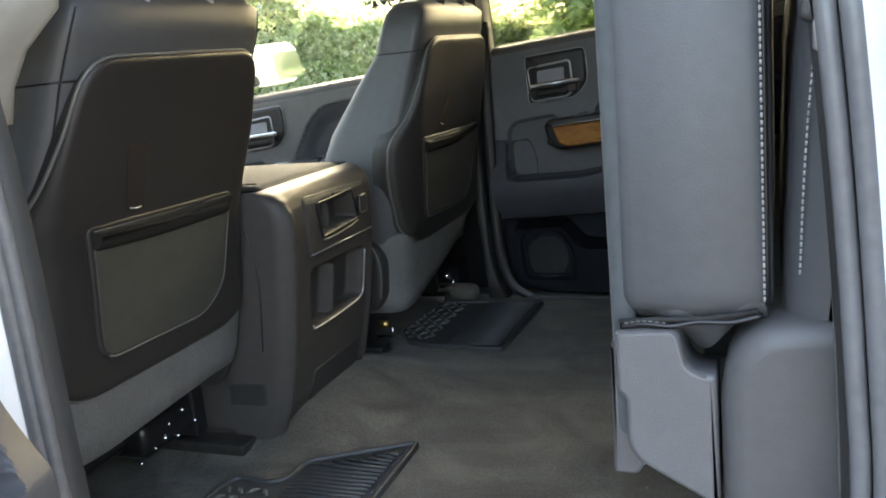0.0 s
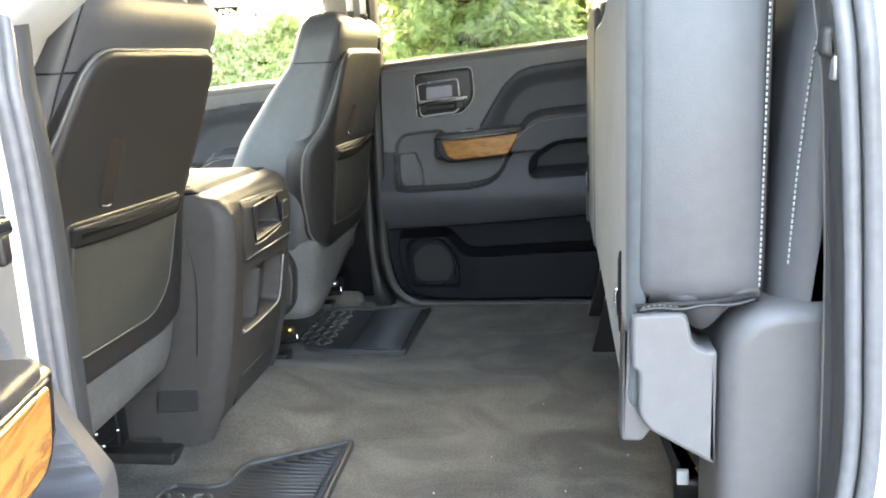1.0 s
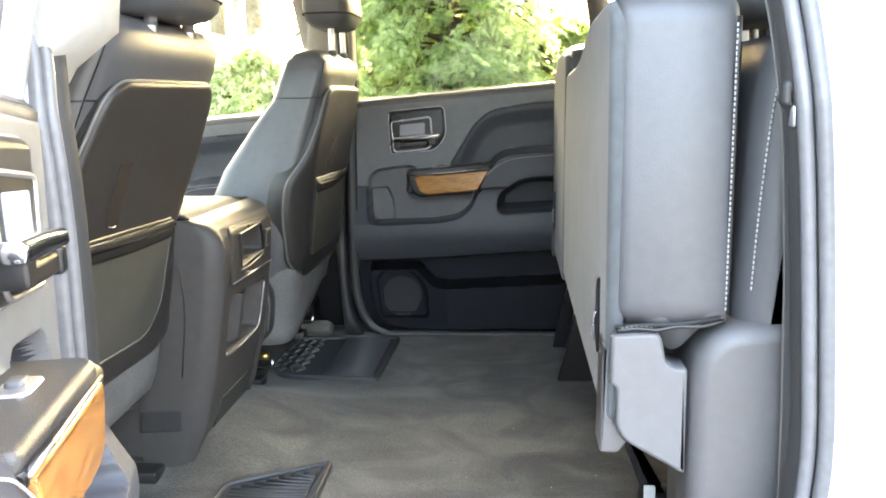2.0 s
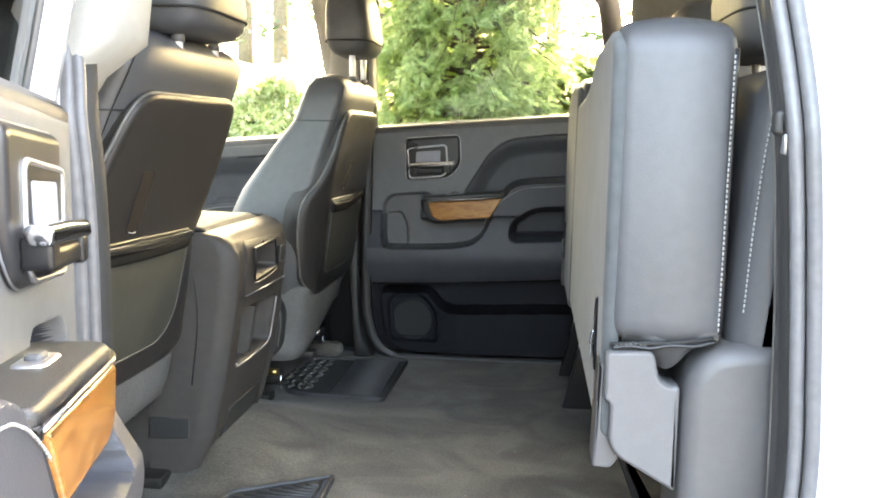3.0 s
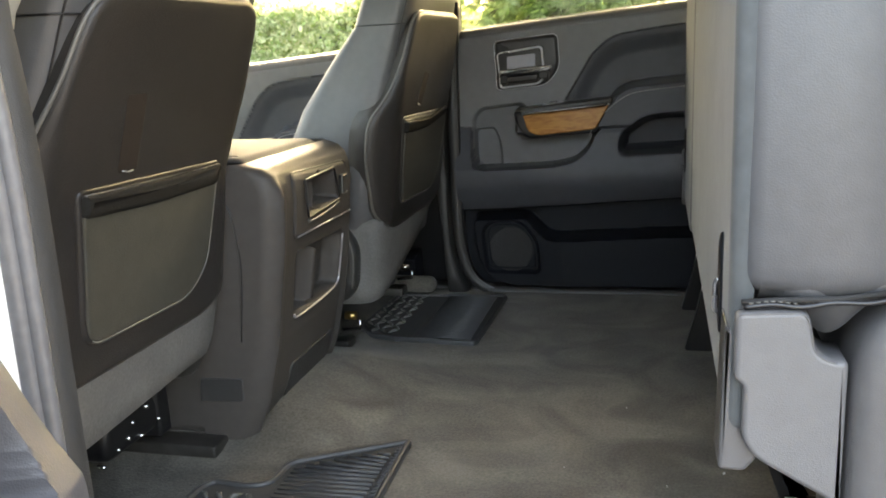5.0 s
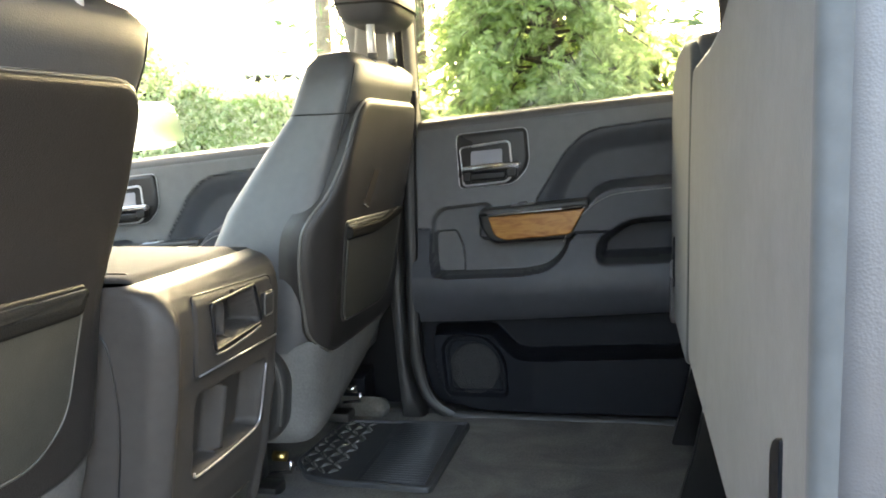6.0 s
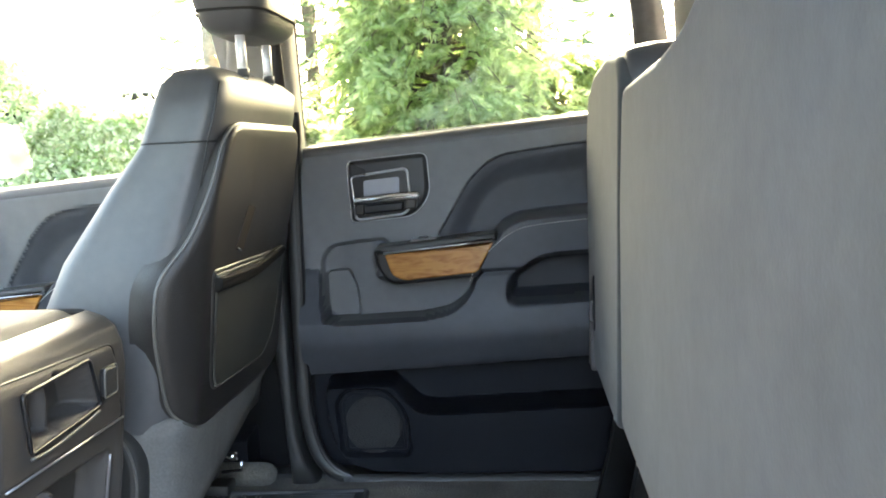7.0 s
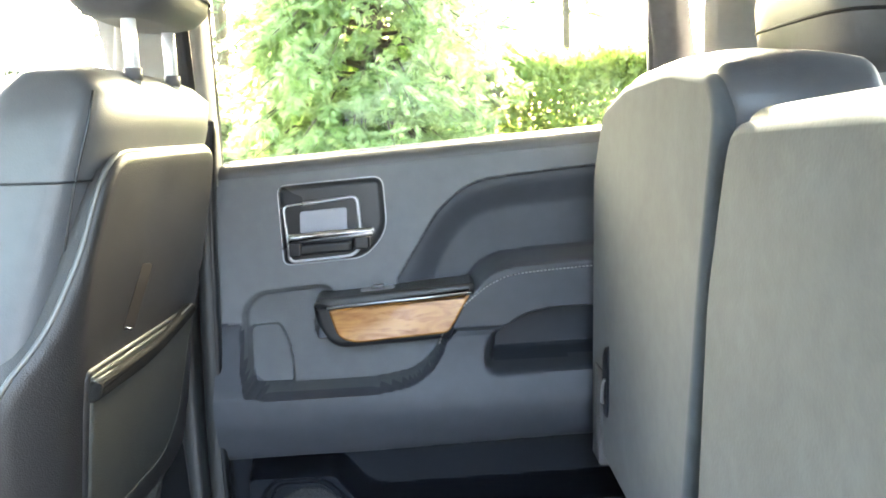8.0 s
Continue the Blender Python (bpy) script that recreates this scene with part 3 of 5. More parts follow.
def car_door(place, at, name_label, x_end, win_end, group, coarse=False, x_start=0.437, squeeze=0.0, roll=0.032, sink=0.014, tray=TRAY_SHADED):
    """A door with its trim panel, handle, wood inlay, glass, frame and outer skin. place(x, n, z): n counts inwards from the panel."""
    d = group_at("car_door", at, name_label, "car door", group)
    nx, nz = (150, 130) if coarse else (320, 280)
    xs = np.linspace(x_start, x_end, nx)
    V = np.linspace(0, 1, nz)
    X, VV = np.meshgrid(xs, V, indexing="ij")
    Z = 0.712 + VV * (belt(X) - 0.712)
    XE = X - squeeze * np.clip((0.63 - X) / 0.12, 0, 1)
    N = door_relief(XE, Z, roll, sink)
    verts = [place(a, b, c) for a, b, c in zip(X.ravel().tolist(), N.ravel().tolist(), Z.ravel().tolist())]
    faces = [(i * nz + j, (i + 1) * nz + j, (i + 1) * nz + j + 1, i * nz + j + 1) for i in range(nx - 1) for j in range(nz - 1)]
    mid = lambda g: (g[1:, 1:] + g[:-1, 1:] + g[1:, :-1] + g[:-1, :-1]) / 4  # noqa: E731
    piece = door_region(mid(XE), mid(Z)).ravel().tolist()
    # turned edges, so that the panel has depth
    loop = [(i * nz) for i in range(nx)] + [(nx - 1) * nz + j for j in range(1, nz)] + [i * nz + nz - 1 for i in range(nx - 2, -1, -1)] + [j for j in range(nz - 2, 0, -1)]
    base = len(verts)
    flat = [(X.ravel()[i], Z.ravel()[i]) for i in loop]
    verts += [place(a, -0.05, b) for a, b in flat]
    faces += [(loop[i], loop[(i + 1) % len(loop)], base + (i + 1) % len(loop), base + i) for i in range(len(loop))]
    piece += [5 if b < 0.94 else 2 if b < 1.17 else 0 for a, b in flat]
    # pull cup and tray carry their inner shade in the colour
    for k, (nm, material, label) in enumerate((("trim_panel", VINYL, "grey vinyl upper door panel"), ("door_insert", VINYL_SOFT, "dark padded insert under an arched edge"), ("pocket_panel", VINYL_SOFT, "blue-black moulded panel with an open tray"), ("armrest", VINYL_SOFT, "dark padded armrest"), ("pull_cup", SHADED_VINYL, "deep pull cup, darkened for the shade inside it"), ("lower_panel", LOWER, "black plastic lower panel with a map pocket"), ("tray", tray, "recessed tray in the door, darkened for its inner shade"))):
        own = [f for f, q in zip(faces, piece) if q == k]
        used = sorted({i for f in own for i in f})
        at_new = {i: k for k, i in enumerate(used)}
        raw(nm, [verts[i] for i in used], [tuple(at_new[i] for i in f) for f in own], material, d, label).data.set_sharp_from_angle(angle=radians(38))
    # belt cap and seal
    cap = [(x, belt(x)) for x in np.linspace(x_start, x_end, 24)]
    loft("belt_cap", [[place(x, nn, z + dz) for nn, dz in ((-0.052, -0.01), (-0.05, 0.006), (-0.03, 0.010), (-0.008, 0.006), (0.002, -0.006), (0.000, -0.024), (-0.03, -0.03))] for x, z in cap], MIDPL, d, "grey top edge of the door")
    tube("belt_seal", [place(x, -0.052, z + 0.006) for x, z in cap], 0.008, RUBBER, d)
    # handle: bezel, dish, chrome lever
    put = lambda a, b, c: place(a, c, b)  # noqa: E731
    outer = round_poly([(0.547, 1.398), (0.717, 1.411), (0.722, 1.320), (0.684, 1.279), (0.552, 1.269)], [0.014, 0.018, 0.03, 0.02, 0.012])
    bez = slab("bezel", outer, -0.01, 0.014, put, BEZEL, d, "dark satin handle surround with bright edges", bevel=0.011, steps=4)
    tube("bezel_rim", [put(a, b, 0.005) for a, b in outer], 0.0013, SATIN, bez, closed=True, sides=6)
    inner = round_poly([(0.557, 1.366), (0.676, 1.380), (0.681, 1.300), (0.666, 1.284), (0.564, 1.275)], [0.010, 0.012, 0.014, 0.01, 0.01])
    tube("bezel_ring", [put(a, b, 0.0145) for a, b in inner], 0.0030, SATIN, bez, closed=True, sides=6)
    slab("handle_dish", inner, 0.006, 0.0148, put, BLACK, bez, bevel=0.001)
    slab("lock_plate", round_poly([(0.582, 1.316), (0.658, 1.321), (0.659, 1.363), (0.583, 1.357)], 0.006), 0.013, 0.0165, put, SCREEN, bez, "grey insert behind the lever", bevel=0.001)
    lever = bar("lever", round_poly([(0.562, 1.306), (0.700, 1.315), (0.706, 1.324), (0.703, 1.333), (0.63, 1.329), (0.564, 1.323)], 0.006), 0.018, 0.040, put, CHROME, bez, "chrome door lever", bevel=0.007)
    bar("lever_grip", round_poly([(0.575, 1.286), (0.668, 1.292), (0.670, 1.312), (0.575, 1.306)], 0.006), 0.012, 0.034, put, BLACK, bez, bevel=0.006)
    bar("lever_arm", rounded(0.576, 1.298, 0.020, 0.026, 0.006), 0.012, 0.037, put, BLACK, bez, bevel=0.004)
    bar("lever_arm", rounded(0.682, 1.309, 0.026, 0.026, 0.006), 0.012, 0.037, put, BLACK, bez, bevel=0.004)
    # wood strip in its black housing, switch block on the armrest's front
    housing = round_poly([(0.603, 1.214), (0.612, 1.168), (0.640, 1.140), (0.820, 1.153), (0.862, 1.232)], [0.008, 0.02, 0.025, 0.008, 0.004])
    slab("inlay_housing", housing, 0.0, 0.0645, put, BLACK, d, "glossy black surround of the wood strip", bevel=0.010, steps=5)
    wood = round_poly([(0.628, 1.205), (0.853, 1.224), (0.818, 1.163), (0.668, 1.150), (0.642, 1.160)], [0.006, 0.003, 0.010, 0.02, 0.02])
    slab("wood_inlay", wood, 0.050, 0.0675, put, WOOD, d, "glossy orange-brown burl wood strip", bevel=0.004)
    tube("inlay_edge", [place(a, 0.065, b) for a, b in [(0.626, 1.208), (0.70, 1.2145), (0.78, 1.221), (0.855, 1.2275)]], 0.0017, SATIN, d)
    top = [(0.603, -0.02), (0.86, -0.02), (0.86, 0.063), (0.625, 0.063), (0.606, 0.05)]
    bar("switch_block", round_poly(top, 0.012), 1.200, 1.229, lambda a, b, c: place(a, b, c + 0.085 * (a - 0.70)), PLASTIC, d, "dark grey switch housing on the armrest", bevel=0.007)
    sw = bar("window_switch", rounded(0.705, 0.024, 0.056, 0.026, 0.010), 1.226, 1.2315, lambda a, b, c: place(a, b, c + 0.085 * (a - 0.70)), SATIN, d, "silver window switch plate", bevel=0.003)
    bar("switch_toggle", rounded(0.705, 0.024, 0.022, 0.014, 0.005), 1.229, 1.2365, lambda a, b, c: place(a, b, c + 0.085 * (a - 0.70)), MIDPL, sw, bevel=0.003)
    # armrest seam
    stitches("armrest_stitching", [place(*p) for p in curve([(0.802, 0.064, 1.146), (0.813, 0.0645, 1.171), (0.832, 0.0645, 1.195), (0.857, 0.0645, 1.219), (0.890, 0.0640, 1.242), (0.936, 0.0635, 1.256), (1.08, 0.0632, 1.268)], 50)], STITCH, d)
    # speaker
    tube("speaker_ring", [place(a, 0.0235, b) for a, b in inset(SPEAKER, 0.012)], 0.003, LOWER, d, closed=True)
    slab("speaker_grille", [(0.578 + 0.062 * math.cos(t), 0.830 + 0.064 * math.sin(t)) for t in np.linspace(0, 2 * math.pi, 32, endpoint=False)], 0.010, 0.0245, lambda a, b, c: place(a, c, b), GRILLE, d, "black perforated speaker grille", bevel=0.003, crown=0.003)
    # window frame and glass above the belt
    lean = lambda x, n, z: place(x, n + 0.22 * (z - 1.43), z)  # noqa: E731
    zt = 1.915 if coarse else 1.835
    surround = [(0.445, belt(0.445)), (0.462, zt - 0.05), (0.52, zt), (win_end - 0.13, zt), (win_end - 0.02, zt - 0.07), (win_end + 0.012, belt(win_end))]
    pts = curve([lean(x, -0.045, z) for x, z in surround], 60)
    tube("glass_channel", pts, 0.006, MIDPL if coarse else RUBBER, d)
    for nm, line, wd in (("front_post", [(0.412, 0.75), (0.414, 1.43), (0.424, zt + 0.02)], 0.014), ("rear_post", [(win_end + 0.045, belt(win_end) - 0.1), (win_end + 0.035, 1.6), (win_end - 0.01, zt + 0.01)], 0.03), ("top_rail", [(0.437, zt + 0.022), (0.8, zt + 0.028), (win_end, zt + 0.018)], 0.024)):
        loft(nm, [[lean(x + (da if nm != "top_rail" else 0), nn, z + (da if nm == "top_rail" else 0)) for da, nn in ((-wd, -0.12 if nm == "front_post" else -0.07), (wd, -0.12 if nm == "front_post" else -0.07), (wd, -0.022), (-wd, -0.022))] for x, z in line], (PILLAR if coarse else RUBBER) if nm == "rear_post" else PAINT if nm == "front_post" else MIDPL, d)
    gl = round_poly([(0.45, belt(0.45) - 0.03), (win_end + 0.01, belt(win_end) - 0.03), (win_end - 0.02, zt - 0.06), (win_end - 0.10, zt), (0.50, zt), (0.46, zt - 0.05)], 0.02)
    g = slab("glass", gl, -0.047, -0.043, lambda a, b, c: lean(a, c, b), GLASS if coarse else TINTED, d, "clear side window glass" if coarse else "smoke-tinted side window glass", bevel=0.001, steps=1)
    g.visible_shadow = not coarse
    # outer skin
    skin = round_poly([(0.40, 0.56), (x_end + 0.03, 0.56), (x_end + 0.03, belt(x_end) - 0.01), (0.40, belt(0.4) - 0.01)], 0.03)
    slab("outer_skin", skin, -0.055, -0.135, lambda a, b, c: place(a, c, b), PAINT, d, "white painted outer door skin", bevel=0.02)
    return d


def grille_mat():
    m = mat("speaker_mesh", (0.012, 0.012, 0.013), 0.5, bump=0.0)
    nt = m.node_tree
    v = nt.nodes.new("ShaderNodeTexVoronoi")
    v.inputs["Scale"].default_value = 330
    tc = nt.nodes.new("ShaderNodeTexCoord")
    nt.links.new(tc.outputs["Object"], v.inputs["Vector"])
    bp = nt.nodes.new("ShaderNodeBump")
    bp.inputs["Strength"].default_value, bp.inputs["Distance"].default_value = 0.8, 0.002
    nt.links.new(v.outputs["Distance"], bp.inputs["Height"])
    nt.links.new(bp.outputs["Normal"], nt.nodes["Principled BSDF"].inputs["Normal"])
    return m


GRILLE = grille_mat()


def far_place(x, n, z):
    return (x, 0.82 - n, z)


def front_far_place(x, n, z):
    return (x - 0.985, 0.84 - n, z - 0.085)


def front_near_place(x, n, z):
    return (x - 0.985, -0.84 + n, z - 0.085)


HINGE, ALONG, INWARD = (0.472, -0.936), (0.31, -0.951), (0.951, 0.31)


def open_place(x, n, z):
    u, z = x - 0.436, z + 0.014
    return (HINGE[0] + u * ALONG[0] + n * INWARD[0], HINGE[1] + u * ALONG[1] + n * INWARD[1], z)


far_seal = tagged(group_at("door_seal_far", (0.43, 0.80, 0.70)), "dark rubber weatherstrip round the closed rear door", "weatherstrip", kind="structure")
FAR_LINE = curve([(0.448, 1.50), (0.436, 1.36), (0.431, 1.10), (0.431, 0.90), (0.440, 0.82), (0.462, 0.755), (0.51, 0.717), (0.60, 0.706), (1.25, 0.706)], 70)
tube("bulb_seal", [(x, 0.793 - tumble(z), z) for x, z in FAR_LINE], 0.0165, PLASTIC, far_seal, sides=12)
tube("lip_seal", [(x + 0.010, 0.786 - tumble(z), z + 0.004) for x, z in FAR_LINE], 0.0070, BLACK, far_seal)


car_door(far_place, (0.42, 0.87, 0.70), "closed rear door, dark vinyl panel with wood strip", 1.33, 1.150, "doors of the cab")
# the open door's tray gets the darker vinyl in place of shade
car_door(open_place, (0.46, -0.95, 0.70), "rear door swung wide open, vinyl panel with wood strip", 1.33, 1.150, "doors of the cab", x_start=0.462, squeeze=0.020, roll=0.0, sink=0.040, tray=SHADED_VINYL)
car_door(front_far_place, (-0.56, 0.89, 0.62), "closed front passenger door, dark panel with wood strip", 1.28, 1.285, "doors of the cab", coarse=True)
car_door(front_near_place, (-0.56, -0.89, 0.62), "closed driver's door, dark panel with wood strip", 1.28, 1.285, "doors of the cab", coarse=True)


# ---- front seats ----
def seat_back_x(z):
    return float(np.interp(z, [0.90, 1.0, 1.1, 1.2, 1.29, 1.374, 1.44, 1.49, 1.52], [0.372, 0.388, 0.405, 0.420, 0.436, 0.454, 0.470, 0.484, 0.490]))


def front_seat(cy, dx, rest, sgn, label, rake=0.0, wide=1.0):
    """A bucket seat seen from behind. sgn: +1 where its inner side looks to -y."""
    tip = lambda z: dx + rake * max(0.0, z - 1.22)  # noqa: E731
    s = group_at("front_seat", (0.1 + dx, cy, 0.72), label, "car seat", "front seats")
    rows = [(0.93, 0.13, 0.238), (1.0, 0.14, 0.255), (1.1, 0.155, 0.268), (1.2, 0.18, 0.268), (1.27, 0.212, 0.258), (1.374, 0.287, 0.236), (1.44, 0.342, 0.228), (1.49, 0.360, 0.224), (1.528, 0.374, 0.214), (1.547, 0.392, 0.196), (1.557, 0.42, 0.158)]
    rows = [(z, xf, hw * wide) for z, xf, hw in rows]
    rings = []
    for z, xf, hw in rows:
        xb = seat_back_x(z) - (0.02 if z > 1.54 else 0) - (0.02 if z > 1.55 else 0)
        rings.append([(x + tip(z), y, z) for x, y in super_ring((xf + xb) / 2, cy, (xb - xf) / 2, hw, 5.5, 56)])
    loft("backrest", rings, LEATHER_GREY, s, "charcoal leather backrest with stitched seams")
    on = lambda a, b, c: (seat_back_x(b) + c + tip(b) - 1.9 * max(0.0, abs(a) - 0.215 * wide) ** 1.3, cy + a, b)  # noqa: E731
    half = [(0.180, 0.996), (0.246, 1.030), (0.270, 1.16), (0.271, 1.248), (0.240, 1.296), (0.218, 1.37), (0.193, 1.468)]
    half = [(a * wide, b) for a, b in half]
    outline = half + [(-a, b) for a, b in reversed(half)]
    rads = [0.06, 0.05, 0.05, 0.03, 0.03, 0.06, 0.05]
    outline = round_poly(outline, rads + rads[::-1])
    panel = slab("back_panel", outline, -0.035, 0.014, on, SHELL, s, "glossy black vinyl back panel", bevel=0.010, crown=0.0003)
    tube("panel_piping", [on(a, b, 0.004) for a, b in outline], 0.0030, PIPING, panel, closed=True, sides=6)
    pocket = [(-0.140, 1.050), (0.095, 1.046), (0.146, 1.085), (0.166, 1.234), (-0.152 if sgn < 0 else -0.190, 1.242)]
    if sgn > 0:
        pocket[0] = (-0.165, 1.055)
    pocket = round_poly(pocket, [0.03, 0.035, 0.03, 0.004, 0.004])
    slab("pocket_lip", inset(pocket, -0.007), 0.008, 0.0175, on, SHELL, panel, "raised moulded lip round the pocket", bevel=0.005, crown=0.0003)
    slab("seat_pocket", pocket, 0.010, 0.0205, on, POCKET, s, "stretched dark vinyl map pocket", bevel=0.003, crown=0.0012)
    tube("pocket_piping", [on(a, b, 0.0185) for a, b in inset(pocket, -0.0015)[3:20]], 0.0019, PIPING, s, sides=6)
    x0, x1 = (-0.154, 0.168) if sgn < 0 else (-0.192, 0.160)
    band = [(x0, 1.243), ((x0 + x1) / 2, 1.236), (x1, 1.236), (x1 - 0.004, 1.204), ((x0 + x1) / 2, 1.204), (x0 + 0.002, 1.212)]
    if sgn > 0:
        band = [(x0, 1.238), ((x0 + x1) / 2, 1.230), (x1, 1.246), (x1 - 0.004, 1.226), ((x0 + x1) / 2, 1.206), (x0 + 0.002, 1.212)]
    slab("pocket_band", round_poly(band, [0.006, 0.05, 0.006, 0.01, 0.05, 0.01]), 0.012, 0.0285, on, HEM, s, "padded leather hem of the pocket", bevel=0.010, steps=5, crown=0.0015)
    top_edge = curve([(a + (0.003 if a == x0 else -0.003 if a == x1 else 0), b - 0.0015) for a, b in band[:3]], 20)
    tube("hem_edge", [on(a, b, 0.0215) for a, b in top_edge], 0.0017, PIPING, s, "pale top edge of the pocket", sides=6)
    slant = [(-0.085, 1.258), (-0.046, 1.256), (-0.056, 1.353), (-0.096, 1.353)] if sgn < 0 else [(-0.100, 1.268), (-0.062, 1.262), (-0.022, 1.332), (-0.060, 1.338)]
    patch = slab("lumbar_mesh", round_poly(slant, 0.005), 0.010, 0.0147, on, PATCH, s, "narrow woven patch", bevel=0.0003)
    (ax, az), (bx, bz) = slant[0], slant[1]
    tube("patch_clip", [on(ax + 0.008, az + 0.002, 0.0155), on((ax + bx) / 2, (az + bz) / 2 + 0.0005, 0.0165), on(bx - 0.008, bz + 0.002, 0.0155)], 0.0012, SATIN, patch, sides=6)
    # seam across the shoulder
    seam = [(x + tip(1.442), y, 1.442) for x, y in super_ring((0.343 + 0.4705) / 2, cy, (0.4705 - 0.343) / 2 + 0.0006, 0.2285 * wide, 5.5, 56)]
    tube("shoulder_seam", seam, 0.0014, BLACK, s, closed=True, sides=5)
    for q in (-1, 1):
        e = []
        for z, xf, hw in rows[2:9]:
            xb = seat_back_x(z)
            rel = 1 - 0.013 / ((xb - xf) / 2)
            e.append((xb - 0.013 + tip(z), cy + q * hw * (1 - rel**5.5) ** (1 / 5.5) * 1.003, z))
        tube("side_seam", curve(e, 30), 0.0016, BLACK, s, sides=5)
    # skirt under the backrest
    rings = []
    for z, x0, x1, hw in ((0.902, 0.15, 0.366, 0.228 * wide), (0.907, 0.145, 0.374, 0.238 * wide), (0.94, 0.14, 0.384, 0.246 * wide), (1.0, 0.135, 0.396, 0.258 * wide), (1.025, 0.14, 0.402, 0.258 * wide), (1.032, 0.15, 0.395, 0.252 * wide)):
        rings.append([(x + dx, y + 0.004 * math.sin(40 * x), z + (0.008 * math.sin(11 * (y - cy)) if sgn < 0 else 0.26 * (y - cy) - 0.010) * min(1.0, max(0.0, (0.935 - z if sgn < 0 else 1.0 - z) / 0.03))) for x, y in super_ring((x0 + x1) / 2, cy, (x1 - x0) / 2, hw, 7, 48)])
    loft("skirt", rings, SKIRT, s, "grey fabric skirt")
    # base cushion, side shield, rails
    bar("seat_cushion", round_poly([(-0.32, 0.90), (0.24, 0.88), (0.26, 1.02), (-0.25, 1.10), (-0.33, 1.07)], 0.05), cy - 0.245, cy + 0.245, lambda a, b, c: (a + dx, c, b), LEATHER_GREY, s, "charcoal leather cushion", bevel=0.05)
    inner_y = cy - sgn * 0.262 * wide
    bar("side_shield", round_poly([(-0.1, 0.86), (0.30, 0.845), (0.335, 0.88), (0.345, 0.98), (0.31, 1.03), (-0.1, 1.0)], 0.03), inner_y - 0.022, inner_y + 0.022, lambda a, b, c: (a + dx, c, b), PLASTIC, s, "dark plastic side shield", bevel=0.015)
    tube("shield_edge", curve([(x + dx, inner_y - sgn * 0.0205, z) for x, z in ((0.20, 1.014), (0.300, 1.018), (0.326, 1.000), (0.336, 0.95), (0.328, 0.885))], 24), 0.0018, PIPING, s, sides=5)
    for q in (-1, 1):
        ry = cy + q * 0.215
        rail = box("rail", (-0.35 + dx, ry - 0.025, 0.722), (0.29 + dx + (0.075 if sgn < 0 else 0), ry + 0.025, 0.744), STEEL, s, "black steel seat rail", bevel=0.004)
        box("rail_slider", (-0.30 + dx, ry - 0.014, 0.742), (0.20 + dx, ry + 0.014, 0.764), BLACK, rail, bevel=0.004)
        box("rail_riser", (-0.1 + dx, ry - 0.018, 0.752), (0.26 + dx, ry + 0.018, 0.90), BLACK, s, bevel=0.006)
        xb = 0.30 + (dx if sgn > 0 else 0)
        if sgn < 0:
            tube("rail_hook", [(0.246, ry + 0.036, 0.752), (0.250, ry + 0.038, 0.722), (0.262, ry + 0.062, 0.745)], 0.0030, SATIN, s, "bent bright wire at the rail's end", sides=6)
            continue
        tube("rail_bolt", [(xb - 0.02, ry, 0.80), (xb + 0.006, ry, 0.80)], 0.010, BRASS if q * sgn < 0 else CHROME, s, "bright bolt head", sides=8)
        tube("rail_spring", [(xb - 0.03, ry, 0.765), (xb + 0.012, ry + 0.004, 0.768), (xb + 0.014, ry, 0.79)], 0.004, CHROME, s, sides=6)
    if sgn < 0:
        drive = box("seat_motor", (-0.06 + dx, cy + 0.06, 0.765), (0.255 + dx, cy + 0.225, 0.838), BLACK, s, "black seat motor with bright screws", bevel=0.022)
        tube("motor_shaft", [(0.20 + dx, cy - 0.17, 0.795), (0.20 + dx, cy + 0.23, 0.805)], 0.013, BLACK, drive, sides=10)
        for k, (yy, zz) in enumerate(((0.085, 0.785), (0.115, 0.791), (0.13, 0.812), (0.148, 0.780), (0.172, 0.822), (0.20, 0.787), (0.045, 0.775))):
            tube("screw", [(0.245 + dx, cy + yy, zz), (0.2595 + dx, cy + yy, zz)], 0.003 + 0.0018 * (k % 3 == 1), CHROME, drive, sides=8)
    # head restraint on two posts
    head_restraint(s, cy, tip(1.56), rest)
    return s


def head_restraint(s, cy, dx, z0):
    rings = []
    for z, x0, x1, hw, e in ((0.0, 0.43, 0.49, 0.080, 3), (0.006, 0.415, 0.508, 0.100, 3.6), (0.02, 0.404, 0.520, 0.112, 4.2), (0.05, 0.398, 0.524, 0.118, 4.6), (0.10, 0.398, 0.518, 0.118, 4.6), (0.15, 0.402, 0.508, 0.112, 4.4), (0.18, 0.41, 0.495, 0.100, 4), (0.195, 0.425, 0.478, 0.080, 3)):
        rings.append([(x + dx, y, z0 + z) for x, y in super_ring((x0 + x1) / 2, cy, (x1 - x0) / 2, hw, e, 44)])
    hr = loft("headrest", rings, LEATHER_GREY, s, "charcoal leather headrest")
    tube("headrest_piping", [(x + dx, y, z0 + 0.035) for x, y in super_ring(0.461, cy, 0.0635, 0.1165, 4.4, 44)], 0.0022, LEATHER, hr, closed=True, sides=5)
    for q in (-0.07, 0.07):
        tube("headrest_post", [(0.470 + dx, cy + q, 1.52), (0.468 + dx, cy + q, z0 + 0.03)], 0.0080, POST, s, "polished steel post, whitened for the sky's reflection", sides=12)
        tube("post_collar", [(0.470 + dx, cy + q, 1.545), (0.470 + dx, cy + q, 1.5585)], 0.0098, MIDPL, s, sides=12)


